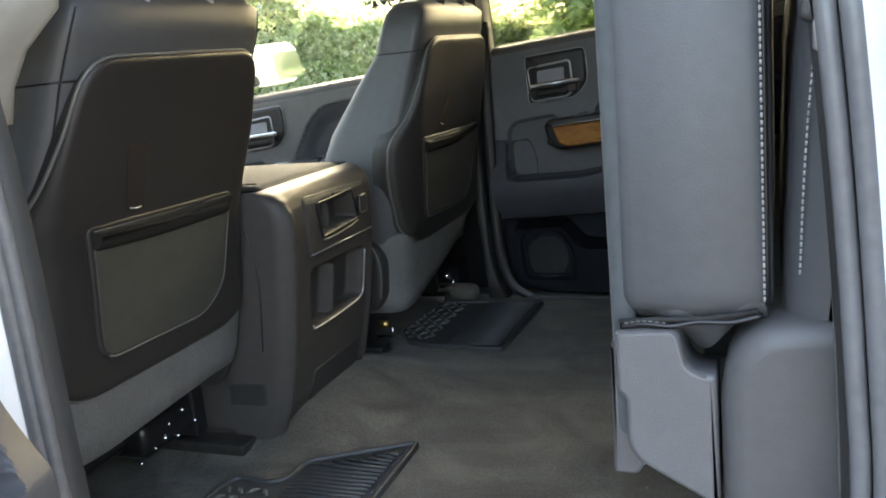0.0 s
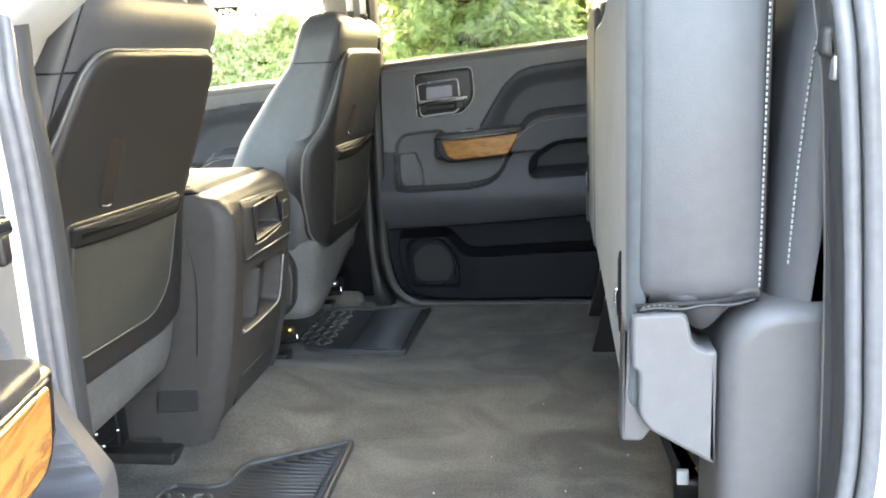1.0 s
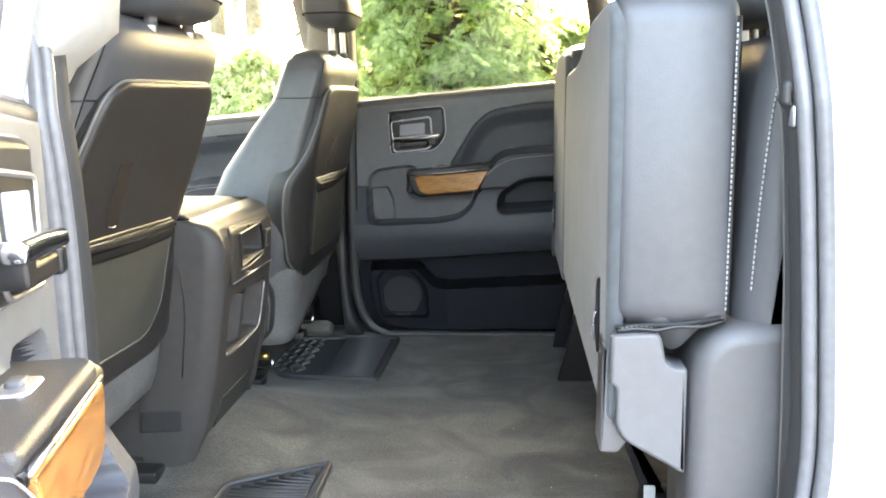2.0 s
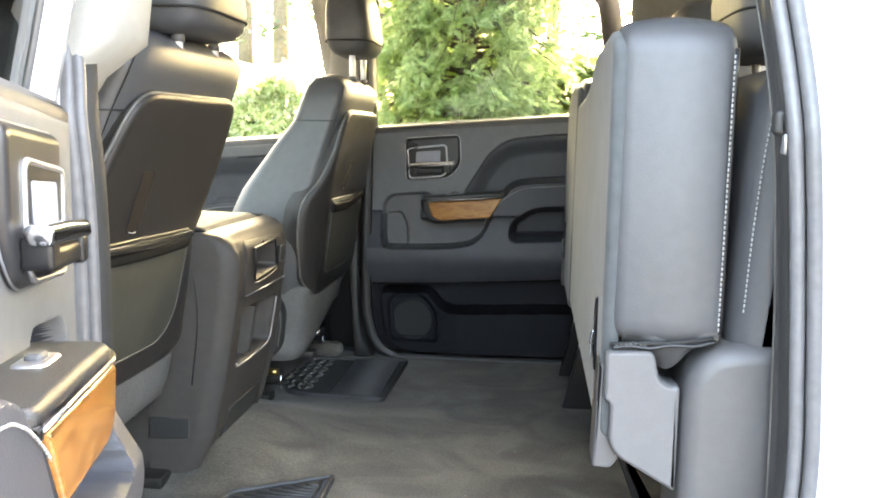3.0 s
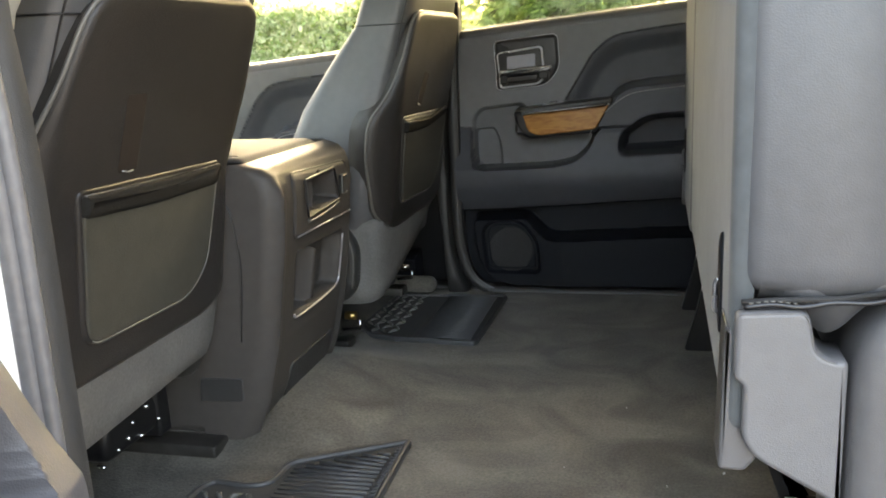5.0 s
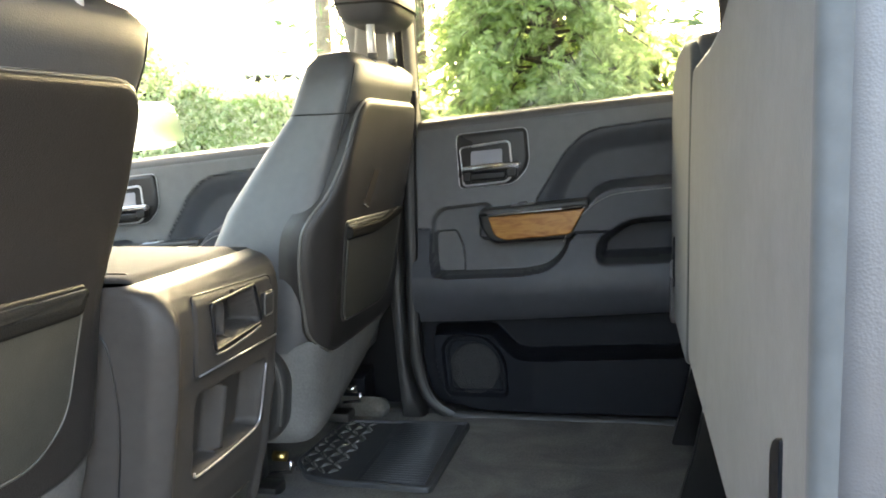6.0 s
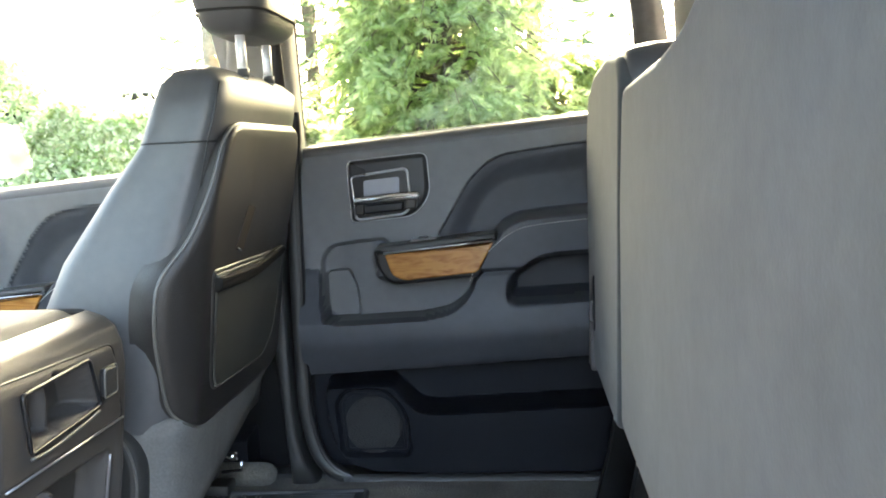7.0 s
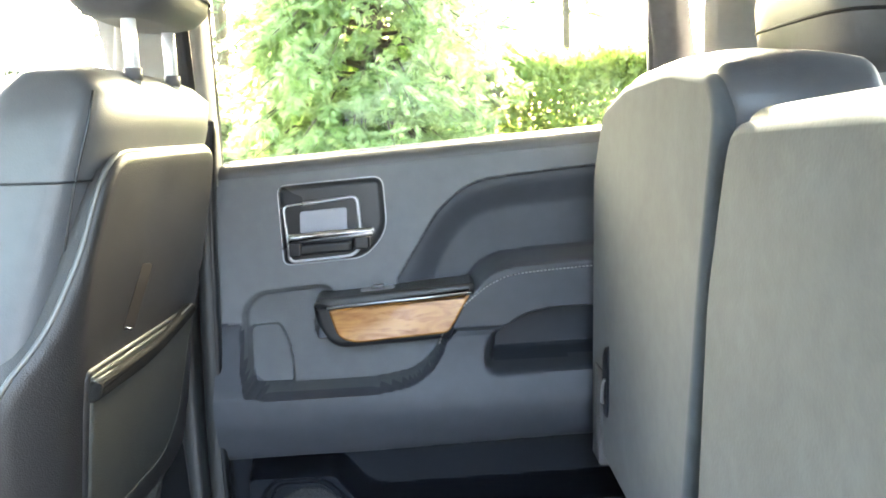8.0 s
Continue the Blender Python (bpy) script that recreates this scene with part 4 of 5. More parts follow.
front_seat(0.483, 0.0, 1.612, 1, "charcoal leather passenger seat with raised headrest, seen from behind")
front_seat(-0.477, -0.120, 1.556, -1, "charcoal leather driver's seat slid forward, headrest lowered", rake=0.20, wide=0.955)


# seat belt of the passenger seat, hanging on the middle pillar
belt_far = group_at("shoulder_belt", (0.40, 0.77, 1.45), "dark webbing belt hanging beside the pale pillar", "seat belt")
loft("webbing", [[(0.428 + 0.008 * math.sin(3 * (z - 1.2)) + dx, 0.752 - 0.22 * max(0.0, z - 1.43) + dy, z) for dx, dy in ((-0.014, -0.001), (0.014, 0.004), (0.014, 0.0065), (-0.014, 0.0015))] for z in np.linspace(1.435, 1.80, 10)], BLACK, belt_far, "black woven strap")
box("belt_anchor", (0.400, 0.655, 1.785), (0.455, 0.690, 1.835), PLASTIC, belt_far, "dark anchor cover", bevel=0.008)


belt_near = group_at("shoulder_belt", (0.40, -0.70, 1.55), "dark belt anchor on the pale middle pillar", "seat belt")
box("belt_anchor", (0.352, -0.728, 1.556), (0.400, -0.672, 1.660), PLASTIC, belt_near, "dark anchor cover", bevel=0.014)


# ---- centre console ----
def console_x(z):
    return float(np.interp(z, [0.74, 0.80, 0.90, 1.0, 1.08, 1.15, 1.180, 1.200, 1.213, 1.222], [0.285, 0.312, 0.338, 0.355, 0.368, 0.375, 0.373, 0.366, 0.352, 0.325]))


def console():
    c = group_at("centre_console", (0.0, -0.015, 0.74), "dark plastic centre console between the front seats", "console")
    bar("console_body", round_poly([(-0.45, 0.74), (0.24, 0.735), (0.28, 0.90), (0.305, 1.10), (0.30, 1.18), (0.26, 1.206), (-0.45, 1.210)], 0.03), -0.234, 0.138, lambda a, b, d: (a, d, b), CONSOLE_M, c, "dark moulded console body", bevel=0.02)
    ny, nz = 130, 150
    Y, Z = np.meshgrid(np.linspace(-0.238, 0.142, ny), np.linspace(0.735, 1.222, nz), indexing="ij")
    N = np.zeros_like(Y)
    plate = round_poly([(-0.156, 1.082), (0.108, 1.080), (0.090, 1.182), (-0.152, 1.192)], 0.010)
    N = blend(N, plate, 0.0035, Y, Z, 0.004)
    N = blend(N, round_poly([(-0.103, 1.112), (0.040, 1.120), (0.020, 1.176), (-0.112, 1.172)], 0.006), -0.042, Y, Z, 0.006)
    N = blend(N, round_poly([(-0.048, 1.112), (-0.040, 1.112), (-0.042, 1.180), (-0.050, 1.180)], 0.001), -0.012, Y, Z, 0.006)
    N = blend(N, round_poly([(-0.135, 0.93), (0.078, 0.935), (0.082, 1.043), (-0.142, 1.05)], 0.012), -0.040, Y, Z, 0.008)
    N = blend(N, round_poly([(-0.045, 0.935), (-0.037, 0.935), (-0.037, 1.04), (-0.045, 1.04)], 0.001), -0.004, Y, Z, 0.006)
    edge = np.clip(np.where(Y < 0, (-0.214 - Y) / 0.0242, (Y - 0.118) / 0.0242), 0, 0.998)
    N = N - 0.030 * (1 - np.sqrt(1 - edge**2))
    N = N + 0.010 * np.exp(-(((Y + 0.212) / 0.014) ** 2)) * np.clip((1.215 - Z) / 0.05, 0, 1) + 0.007 * np.exp(-(((Y - 0.112) / 0.011) ** 2)) * np.clip((1.06 - Z) / 0.05, 0, 1)
    XR = np.vectorize(console_x)(Z)
    verts = list(zip((XR + N).ravel().tolist(), Y.ravel().tolist(), Z.ravel().tolist()))
    faces = [(i * nz + j, (i + 1) * nz + j, (i + 1) * nz + j + 1, i * nz + j + 1) for i in range(ny - 1) for j in range(nz - 1)]
    for i in (0, ny - 1):
        base = len(verts)
        verts += [(0.20, float(Y[i, j]), float(Z[i, j])) for j in range(nz)]
        faces += [(i * nz + j, i * nz + j + 1, base + j + 1, base + j) for j in range(nz - 1)]
    raw("rear_face", verts, faces, CONSOLE_M, c, "moulded rear face with cubby and bin")
    lid = bar("lid", round_poly([(-0.40, 1.204), (0.295, 1.200), (0.322, 1.210), (0.292, 1.226), (-0.40, 1.232)], 0.008), -0.190, 0.128, lambda a, b, d: (a, d, b), LID, c, "padded leather console lid", bevel=0.012)
    tube("lid_seam", [(-0.4, -0.160, 1.2318), (0.28, -0.160, 1.2265), (0.316, -0.160, 1.212)], 0.0016, BLACK, lid, sides=5)
    tube("side_seam", curve([(0.16, -0.2382, 1.176), (0.255, -0.2382, 1.174), (0.290, -0.2382, 1.158), (0.303, -0.2382, 1.11), (0.306, -0.2382, 1.04), (0.292, -0.2382, 0.92)], 40), 0.0016, BLACK, c, sides=5)
    slab("side_panel", round_poly([(0.200, 0.806), (0.284, 0.810), (0.286, 0.852), (0.204, 0.850)], 0.006), -0.230, -0.2405, lambda a, b, d: (a, d, b), PLASTIC, c, "small recessed plate", bevel=0.002)
    on = lambda a, b, d: (console_x(b) + d, a, b)  # noqa: E731
    tube("cubby_rim", [on(a, b, 0.007) for a, b in round_poly([(-0.107, 1.108), (0.044, 1.116), (0.024, 1.180), (-0.116, 1.176)], 0.006)], 0.0025, BLACK, c, closed=True, sides=6)
    tube("plate_edge", [on(a, b, 0.006) for a, b in ((-0.150, 1.083), (0.0, 1.0815), (0.105, 1.081))], 0.0016, SATIN, c, sides=6)
    tube("bin_rim", [on(a, b, 0.001) for a, b in curve([(-0.134, 0.936), (-0.126, 0.928), (-0.05, 0.926), (0.04, 0.929), (0.072, 0.934), (0.083, 0.948), (0.085, 0.99), (0.086, 1.036)], 36)], 0.0020, SATIN, c, sides=6)
    tube("plate_seam", [on(a, b, 0.0016) for a, b in inset(plate, -0.002)], 0.0013, BLACK, c, closed=True, sides=5)
    tube("cubby_lip", curve([on(-0.104, 1.1015, 0.006), on(-0.07, 1.1005, 0.0075), on(0.0, 1.105, 0.0075), on(0.043, 1.1095, 0.006)], 16), 0.0022, PIPING, c, "pale lower lip of the cubby", sides=6)
    tube("socket_edge", [on(a, b, 0.0105) for a, b in rounded(0.064, 1.142, 0.032, 0.038, 0.005)], 0.0012, PIPING, c, closed=True, sides=5)
    slab("power_socket", rounded(0.064, 1.142, 0.030, 0.036, 0.005), 0.004, 0.012, on, PLASTIC, c, "small socket with a hinged cap", bevel=0.003)
    slab("heel_panel", rounded(-0.02, 0.80, 0.20, 0.07, 0.01), -0.004, 0.003, on, PLASTIC, c, bevel=0.002)
    return c


console()


# ---- rear bench: cushions folded up, backrests behind them ----
def yz(a, b, d):
    return (d, a, b)


def xz(a, b, d):
    return (a, d, b)


def rear_cushion(outline, low, label, latch_y, latch_z, end_y):
    c = group_at("folded_seat_cushion", (1.12, (outline[0][0] + outline[1][0]) / 2, low), label, "car seat", "rear bench cushions")
    bar("pad", round_poly(outline, 0.03), 1.050, 1.192, yz, LEATHER_GREY, c, "charcoal leather cushion seen from its side", bevel=0.018, puff=0.006)
    y0, y1 = outline[0][0], outline[1][0]
    under = [(y0 + 0.004, low), (y1 - 0.004, low)] + [(a + (0.004 if a == y0 else -0.004 if a == y1 else 0), b - 0.012) for a, b in outline[2:]]
    bar("underside", round_poly(under, 0.025), 1.040, 1.062, yz, FABRIC, c, "brushed grey fabric over the cushion's underside", bevel=0.010)
    for s in (y0, y1):
        q = -1 if s == y0 else 1
        tube("piping", [(1.050, s + q * 0.001, 1.154), (1.08, s + q * 0.002, 1.157), (1.13, s + q * 0.002, 1.159), (1.178, s - q * 0.002, 1.166)], 0.003, LEATHER, c, sides=6)
    e = y0 if end_y < 0 else y1
    q = -1 if end_y < 0 else 1
    welt = curve([(1.052, e + q * 0.003, 1.150), (1.075, e + q * 0.004, 1.1535), (1.10, e + q * 0.0045, 1.152), (1.125, e + q * 0.003, 1.156), (1.155, e + q * 0.003, 1.1565), (1.182, e - q * 0.002, 1.162)], 30)
    tube("welt", welt, 0.0028, BLACK, c, "dark stitched welt along the leather's lower edge", sides=6)
    stitches("welt_stitching", [(x, y + q * 0.0022, z + 0.0035) for x, y, z in welt[1:12]], PIPING, c, step=0.006, r=0.0009)
    stitches("stitching", [(1.184, e - q * 0.0035, z) for z in np.linspace(1.175, 1.52, 30)], STITCH, c, step=0.0065)
    tube("seam", [(1.1865, e - q * 0.006, z) for z in np.linspace(1.17, 1.525, 12)], 0.003, BLACK, c, sides=6)
    # leather gathered under the end seam
    xs = np.linspace(1.066, 1.186, 25)
    fold = []
    for f in np.linspace(0, 1, 9):
        fold.append([(float(x), e - q * (0.004 + 0.030 * f * f + (0.004 + 0.006 * f) * math.sin(95 * x + 2.4 * f) * math.sin(math.pi * (x - 1.066) / 0.12)), 1.172 - f * (0.026 + 0.030 * math.exp(-(((x - 1.125) / 0.022) ** 2))) + 0.002 * math.sin(60 * x)) for x in xs])
    n = len(xs)
    raw("gathered_edge", [v for ring in fold for v in ring], [(r * n + k, r * n + k + 1, (r + 1) * n + k + 1, (r + 1) * n + k) for r in range(8) for k in range(n - 1)], LEATHER_GREY, c, "puckered leather under the seam")
    slot = round_poly([(latch_y + a, latch_z + b) for a, b in ((-0.011, -0.054), (0.011, -0.054), (0.018, -0.038), (0.018, 0.034), (0.004, 0.046), (-0.018, 0.054), (-0.018, -0.038))], 0.006)
    latch = slab("latch_slot", slot, 1.044, 1.0375, yz, LOWER, c, "black latch slot", bevel=0.002)
    tube("latch_pin", curve([(x, latch_y + a, latch_z + b) for x, a, b in ((1.0372, 0.006, -0.036), (1.0345, 0.004, -0.032), (1.0340, 0.0, -0.017), (1.0345, -0.004, -0.002), (1.0372, -0.005, 0.002))], 14), 0.0026, SATIN, latch, "bright steel pin", sides=6)
    return c


rear_cushion([(-0.702, 1.158), (0.222, 1.158), (0.196, 1.343), (0.166, 1.445), (0.148, 1.495), (0.02, 1.500), (-0.12, 1.504), (-0.23, 1.516), (-0.31, 1.538), (-0.39, 1.558), (-0.64, 1.566), (-0.690, 1.545)], 1.020, "wide rear seat cushion folded upright, leather with grey fabric underside", -0.60, 1.146, -1)
rear_cushion([(0.258, 1.158), (0.735, 1.158), (0.724, 1.42), (0.655, 1.515), (0.52, 1.545), (0.33, 1.552), (0.20, 1.538), (0.176, 1.505), (0.205, 1.375)], 0.995, "narrow rear seat cushion folded upright, leather with grey fabric underside", 0.618, 1.122, 1)


def hinge_cover(sgn):
    g = group_at("seat_hinge_cover", (1.09, sgn * 0.68, 0.71), "light grey moulded plastic cover on the folded cushion's hinge", "hinge cover", "hinge covers")
    o = round_poly([(1.045, 1.146), (1.106, 1.149), (1.113, 1.112), (1.124, 1.104), (1.140, 1.103), (1.140, 0.962), (1.064, 1.006), (1.053, 1.024), (1.053, 1.076), (1.045, 1.082)], [0.008, 0.012, 0.008, 0.008, 0.006, 0.006, 0.012, 0.010, 0.004, 0.004])
    slab("cover", o, sgn * 0.655, sgn * 0.7085, xz, GREYPL, g, bevel=0.0055, steps=4)
    slab("flange", round_poly([(1.034, 0.985), (1.058, 0.984), (1.070, 1.0), (1.052, 1.03), (1.050, 1.12), (1.038, 1.13)], 0.005), sgn * 0.640, sgn * 0.694, xz, MIDPL, g, "darker flange behind the cover", bevel=0.004)
    tube("cover_edge", [(a, sgn * 0.7072, b) for a, b in inset(o, 0.0022)[2:24]], 0.0012, MIDPL, g, sides=5)
    return g


hinge_cover(-1)
hinge_cover(1)


def bolster(sgn):
    o = round_poly([(1.143, 0.715), (1.143, 1.085), (1.150, 1.125), (1.175, 1.152), (1.21, 1.160), (1.32, 1.165), (1.32, 0.715)], [0.026, 0.04, 0.03, 0.03, 0.04, 0.03, 0.03])
    g = group_at("seat_side_cover", (1.23, sgn * 0.65, 0.71), "smooth grey plastic side cover of the rear bench", "side cover", "side covers")
    bar("shell", o, sgn * 0.56, sgn * 0.718, xz, MIDPL, g, bevel=0.022)
    bar("foot", round_poly([(1.118, 0.712), (1.20, 0.712), (1.20, 0.77), (1.150, 0.775), (1.128, 0.765)], 0.008), sgn * 0.60, sgn * 0.722, xz, MIDPL, g, bevel=0.006)
    return g


bolster(-1)
bolster(1)


def rear_back(y0, y1, label, rests):
    g = group_at("rear_backrest", (1.3, (y0 + y1) / 2, 0.9), label, "car seat", "rear backrests")
    prof = round_poly([(1.20, 0.95), (1.198, 1.15), (1.210, 1.40), (1.222, 1.485), (1.250, 1.512), (1.325, 1.505), (1.42, 0.95)], [0.02, 0.05, 0.1, 0.03, 0.03, 0.04, 0.03])
    bar("backrest", prof, y0, y1, xz, LEATHER_GREY, g, "charcoal leather backrest", bevel=0.045, steps=6)
    for e, q in ((y0, 1), (y1, -1)):
        stitches("stitching", curve([(1.214, e + q * 0.010, 1.20), (1.220, e + q * 0.008, 1.32), (1.232, e + q * 0.008, 1.44), (1.25, e + q * 0.010, 1.49)], 40), STITCH, g, step=0.0065)
    for cy, z0 in rests:
        rings = []
        for z, rx, hw, ee in ((0.0, 0.035, 0.09, 3), (0.008, 0.048, 0.115, 3.6), (0.03, 0.056, 0.13, 4.4), (0.09, 0.056, 0.13, 4.6), (0.135, 0.048, 0.12, 4), (0.15, 0.03, 0.095, 3)):
            rings.append([(x, y, z0 + z) for x, y in super_ring(1.278 - 0.1 * z, cy, rx, hw, ee, 40)])
        hr = loft("headrest", rings, SUNLIT_REST, g, "grey leather headrest, lightened for the sun on it")
        tube("headrest_piping", [(x, y, z0 + 0.06) for x, y in super_ring(1.272, cy, 0.0565, 0.1305, 4.5, 40)], 0.002, LEATHER, hr, closed=True, sides=5)
        for q in (-0.06, 0.06):
            tube("headrest_post", [(1.285, cy + q, 1.49), (1.28, cy + q, z0 + 0.03)], 0.007, SATIN, g, sides=10)
    return g


rear_back(-0.705, 0.150, "wide rear backrest in charcoal leather with two headrests", [(-0.46, 1.53), (0.02, 1.525)])
rear_back(0.165, 0.705, "narrow rear backrest in charcoal leather with a headrest", [(0.46, 1.535)])

# floor bracket under the far cushion, buckle strap under the near one
for y in (0.37, 0.66):
    br = bar("seat_floor_bracket", round_poly([(1.035, 0.71), (1.15, 0.71), (1.15, 1.0), (1.10, 1.0), (1.06, 0.80)], 0.01), y - 0.012, y + 0.012, xz, BLACK, bevel=0.003)
    tagged(br, "black steel bracket under the folded cushion", "bracket", "seat brackets")
bk = group_at("seatbelt_buckle", (1.16, -0.385, 0.74), "black buckle strap with a white tag hanging under the seat", "seat belt")
bar("strap", round_poly([(1.075, 0.955), (1.085, 0.955), (1.150, 0.80), (1.19, 0.765), (1.18, 0.755), (1.135, 0.79)], 0.004), -0.40, -0.37, xz, BLACK, bk, bevel=0.003)
box("buckle", (1.135, -0.41, 0.735), (1.225, -0.36, 0.785), BLACK, bk, "black plastic buckle", bevel=0.012)
box("tag", (1.138, -0.418, 0.778), (1.156, -0.408, 0.802), mat("white_tag", (0.8, 0.8, 0.8), 0.4, var=0.02), bk, "small white tag", bevel=0.002)
tagged(box("underseat_panel", (1.36, -0.72, 0.705), (1.40, 0.72, 1.0), CARPET, bevel=0.01), "carpeted panel behind the folded seats", "wall", kind="structure")


# ---- floor mats ----
def mat_base(outline, label, ribs, treads, cross_x=None, raised=None):
    m = group_at("floor_mat", (np.mean([p[0] for p in outline]), np.mean([p[1] for p in outline]), 0.71), label, "floor mat", "floor mats")
    up = lambda a, b, d: (a, b, float(carpet_height(a, b)) + d)  # noqa: E731
    ro = round_poly(outline, 0.018)
    if raised:
        slab("rib_field", round_poly(raised, 0.008), 0.004, 0.0078, up, MATRUB, m, "raised ribbed field", bevel=0.002)
    slab("mat_sheet", ro, 0.001, 0.007, up, MATRUB, m, "dark rubber sheet", bevel=0.003)
    tube("mat_rim", [up(a, b, 0.008) for a, b in inset(ro, 0.005)], 0.0055, MATRUB, m, "raised rubber rim", closed=True, sides=8)
    for (x0, x1, y) in ribs:
        tube("rib", [up(x0, y, 0.0095), up((x0 + x1) / 2, y, 0.0095), up(x1, y, 0.0095)], 0.0032, MATRUB, m, sides=6)
    for k, (x, y) in enumerate(treads):
        a = 0.8 if k % 2 else -0.8
        c, s = math.cos(a), math.sin(a)
        tube("tread", [up(x - 0.014 * c, y - 0.014 * s, 0.006), up(x, y, 0.010), up(x + 0.014 * c, y + 0.014 * s, 0.006)], [0.002, 0.005, 0.002], TREAD, m, sides=6)
    if cross_x:
        for y in np.linspace(-0.68, -0.20, 50):
            tube("edge_rib", [up(cross_x - 0.007, y, 0.010), up(cross_x + 0.007, y + 0.006, 0.010)], 0.0026, MATRUB, m, sides=5)
    return m


near_ribs = [(max(0.396, 0.418 + (y + 0.284) * 1.66), 0.541, float(y)) for y in np.arange(-0.700, -0.215, 0.0125)]
near_tread = [(0.282 + 0.026 * i, -0.690 + 0.030 * j) for i in range(4) for j in range(11) if (i > 1 or j > 3) or i * 3 + j > 5]
mat_base([(0.258, -0.375), (0.275, -0.345), (0.345, -0.354), (0.370, -0.342), (0.376, -0.284), (0.562, -0.163), (0.575, -0.715), (0.310, -0.735), (0.258, -0.64)], "black rubber floor mat with ribs and tread pattern on carpet", near_ribs, near_tread, 0.552, [(0.388, -0.290), (0.388, -0.710), (0.562, -0.700), (0.554, -0.185)])
far_tread = [(0.27 + 0.026 * i, 0.40 + 0.028 * j) for i in range(4) for j in range(11)]
mat_base([(0.25, 0.44), (0.30, 0.365), (0.369, 0.345), (0.570, 0.335), (0.580, 0.715), (0.27, 0.70)], "black rubber floor mat in the far footwell", [(0.42, 0.552, 0.36 + 0.0118 * k) for k in range(29)], far_tread, None, [(0.405, 0.352), (0.565, 0.350), (0.570, 0.705), (0.405, 0.695)])


def lint():
    """Pale crumbs and lint scattered on the rear carpet."""
    rng = np.random.default_rng(21)
    bm = bmesh.new()
    for _ in range(11):
        x, y = rng.uniform(0.62, 1.10), rng.uniform(-0.70, 0.05)
        z = float(carpet_height(x, y)) + 0.002
        a, r = rng.uniform(0, math.pi), rng.uniform(0.0008, 0.0022)
        tube_bm(bm, [(x, y, z), (x + r * 2.2 * math.cos(a), y + r * 2.2 * math.sin(a), z + 0.001)], r, 5)
    tagged(part("lint", bm, STITCH), "pale crumbs and lint scattered on the carpet", "lint", kind="stuff")


lint()


# ---- dashboard and windscreen, closing the cab at the front ----
dash = group_at("dashboard", (-0.8, 0, 0.9), "dark moulded dashboard under the windscreen", "dashboard")
bar("dash_top", round_poly([(-1.05, 0.80), (-0.62, 0.82), (-0.52, 1.05), (-0.55, 1.22), (-0.68, 1.30), (-1.05, 1.30)], 0.06), -0.80, 0.80, xz, VINYL, dash, bevel=0.03)
ws = tagged(group_at("windscreen", (-0.8, 0, 1.3)), "clear curved windscreen glass", "windscreen", kind="structure")
w = slab("glass", round_poly([(-0.76, -0.95), (0.76, -0.95), (0.66, -0.30), (-0.66, -0.30)], 0.05), 0.0, 0.004, lambda a, b, d: (b, a, 1.30 + (b + 0.95) * 0.86 + d), GLASS, ws, bevel=0.001, steps=1)
w.visible_shadow = False
tagged(box("firewall", (-1.1, -0.86, 0.6), (-1.02, 0.86, 1.30), BLACK, bevel=0.01), "black front bulkhead", "bulkhead", kind="structure")
tagged(box("bonnet", (-2.3, -0.9, 1.10), (-1.04, 0.9, 1.27), PAINT, bevel=0.06, segs=4), "white painted bonnet", "bonnet", kind="structure")
mirror = group_at("side_mirror", (-0.45, 0.95, 1.38), "large white side mirror outside the far front window", "mirror")
bar("housing", round_poly([(1.0, 1.385), (1.22, 1.39), (1.235, 1.50), (1.20, 1.53), (1.02, 1.525), (0.99, 1.46)], 0.03), -0.52, -0.415, lambda a, b, d: (d, a, b), PAINT, mirror, "white painted housing", bevel=0.02)
slab("mirror_glass", round_poly([(1.02, 1.405), (1.205, 1.41), (1.21, 1.505), (1.03, 1.50)], 0.02), -0.016, 0.0, lambda a, b, d: (-0.395 - 0.30 * (b - 1.455) + d, a, b), CHROME, mirror, "mirror glass", bevel=0.002)
tube("mirror_arm", [(-0.46, 0.90, 1.40), (-0.46, 1.03, 1.41)], 0.02, BLACK, mirror)


# ---- outside ----
ground = raw("ground", [(-400, -400, 0), (400, -400, 0), (400, 400, 0), (-400, 400, 0)], [(0, 1, 2, 3)], ASPHALT)
tagged(ground, "grey asphalt of the parking lot", "ground", kind="structure")
verge = raw("verge", [(-60, 2.7, 0.06), (60, 2.7, 0.06), (60, 60, 0.12), (-60, 60, 0.12), (-60, 2.7, -0.02), (60, 2.7, -0.02)], [(0, 1, 2, 3), (4, 5, 1, 0)], GRASS, smooth=False)
tagged(verge, "grassy verge beyond the parking lot", "verge", kind="structure")
kerb = tagged(box("kerb", (-60, 2.5, -0.02), (60, 2.7, 0.13), mat("concrete", (0.42, 0.41, 0.38), 0.85, var=0.15, scale=20, bump=0.5, bscale=120), bevel=0.02), "pale concrete kerb along the verge", "kerb", kind="structure")


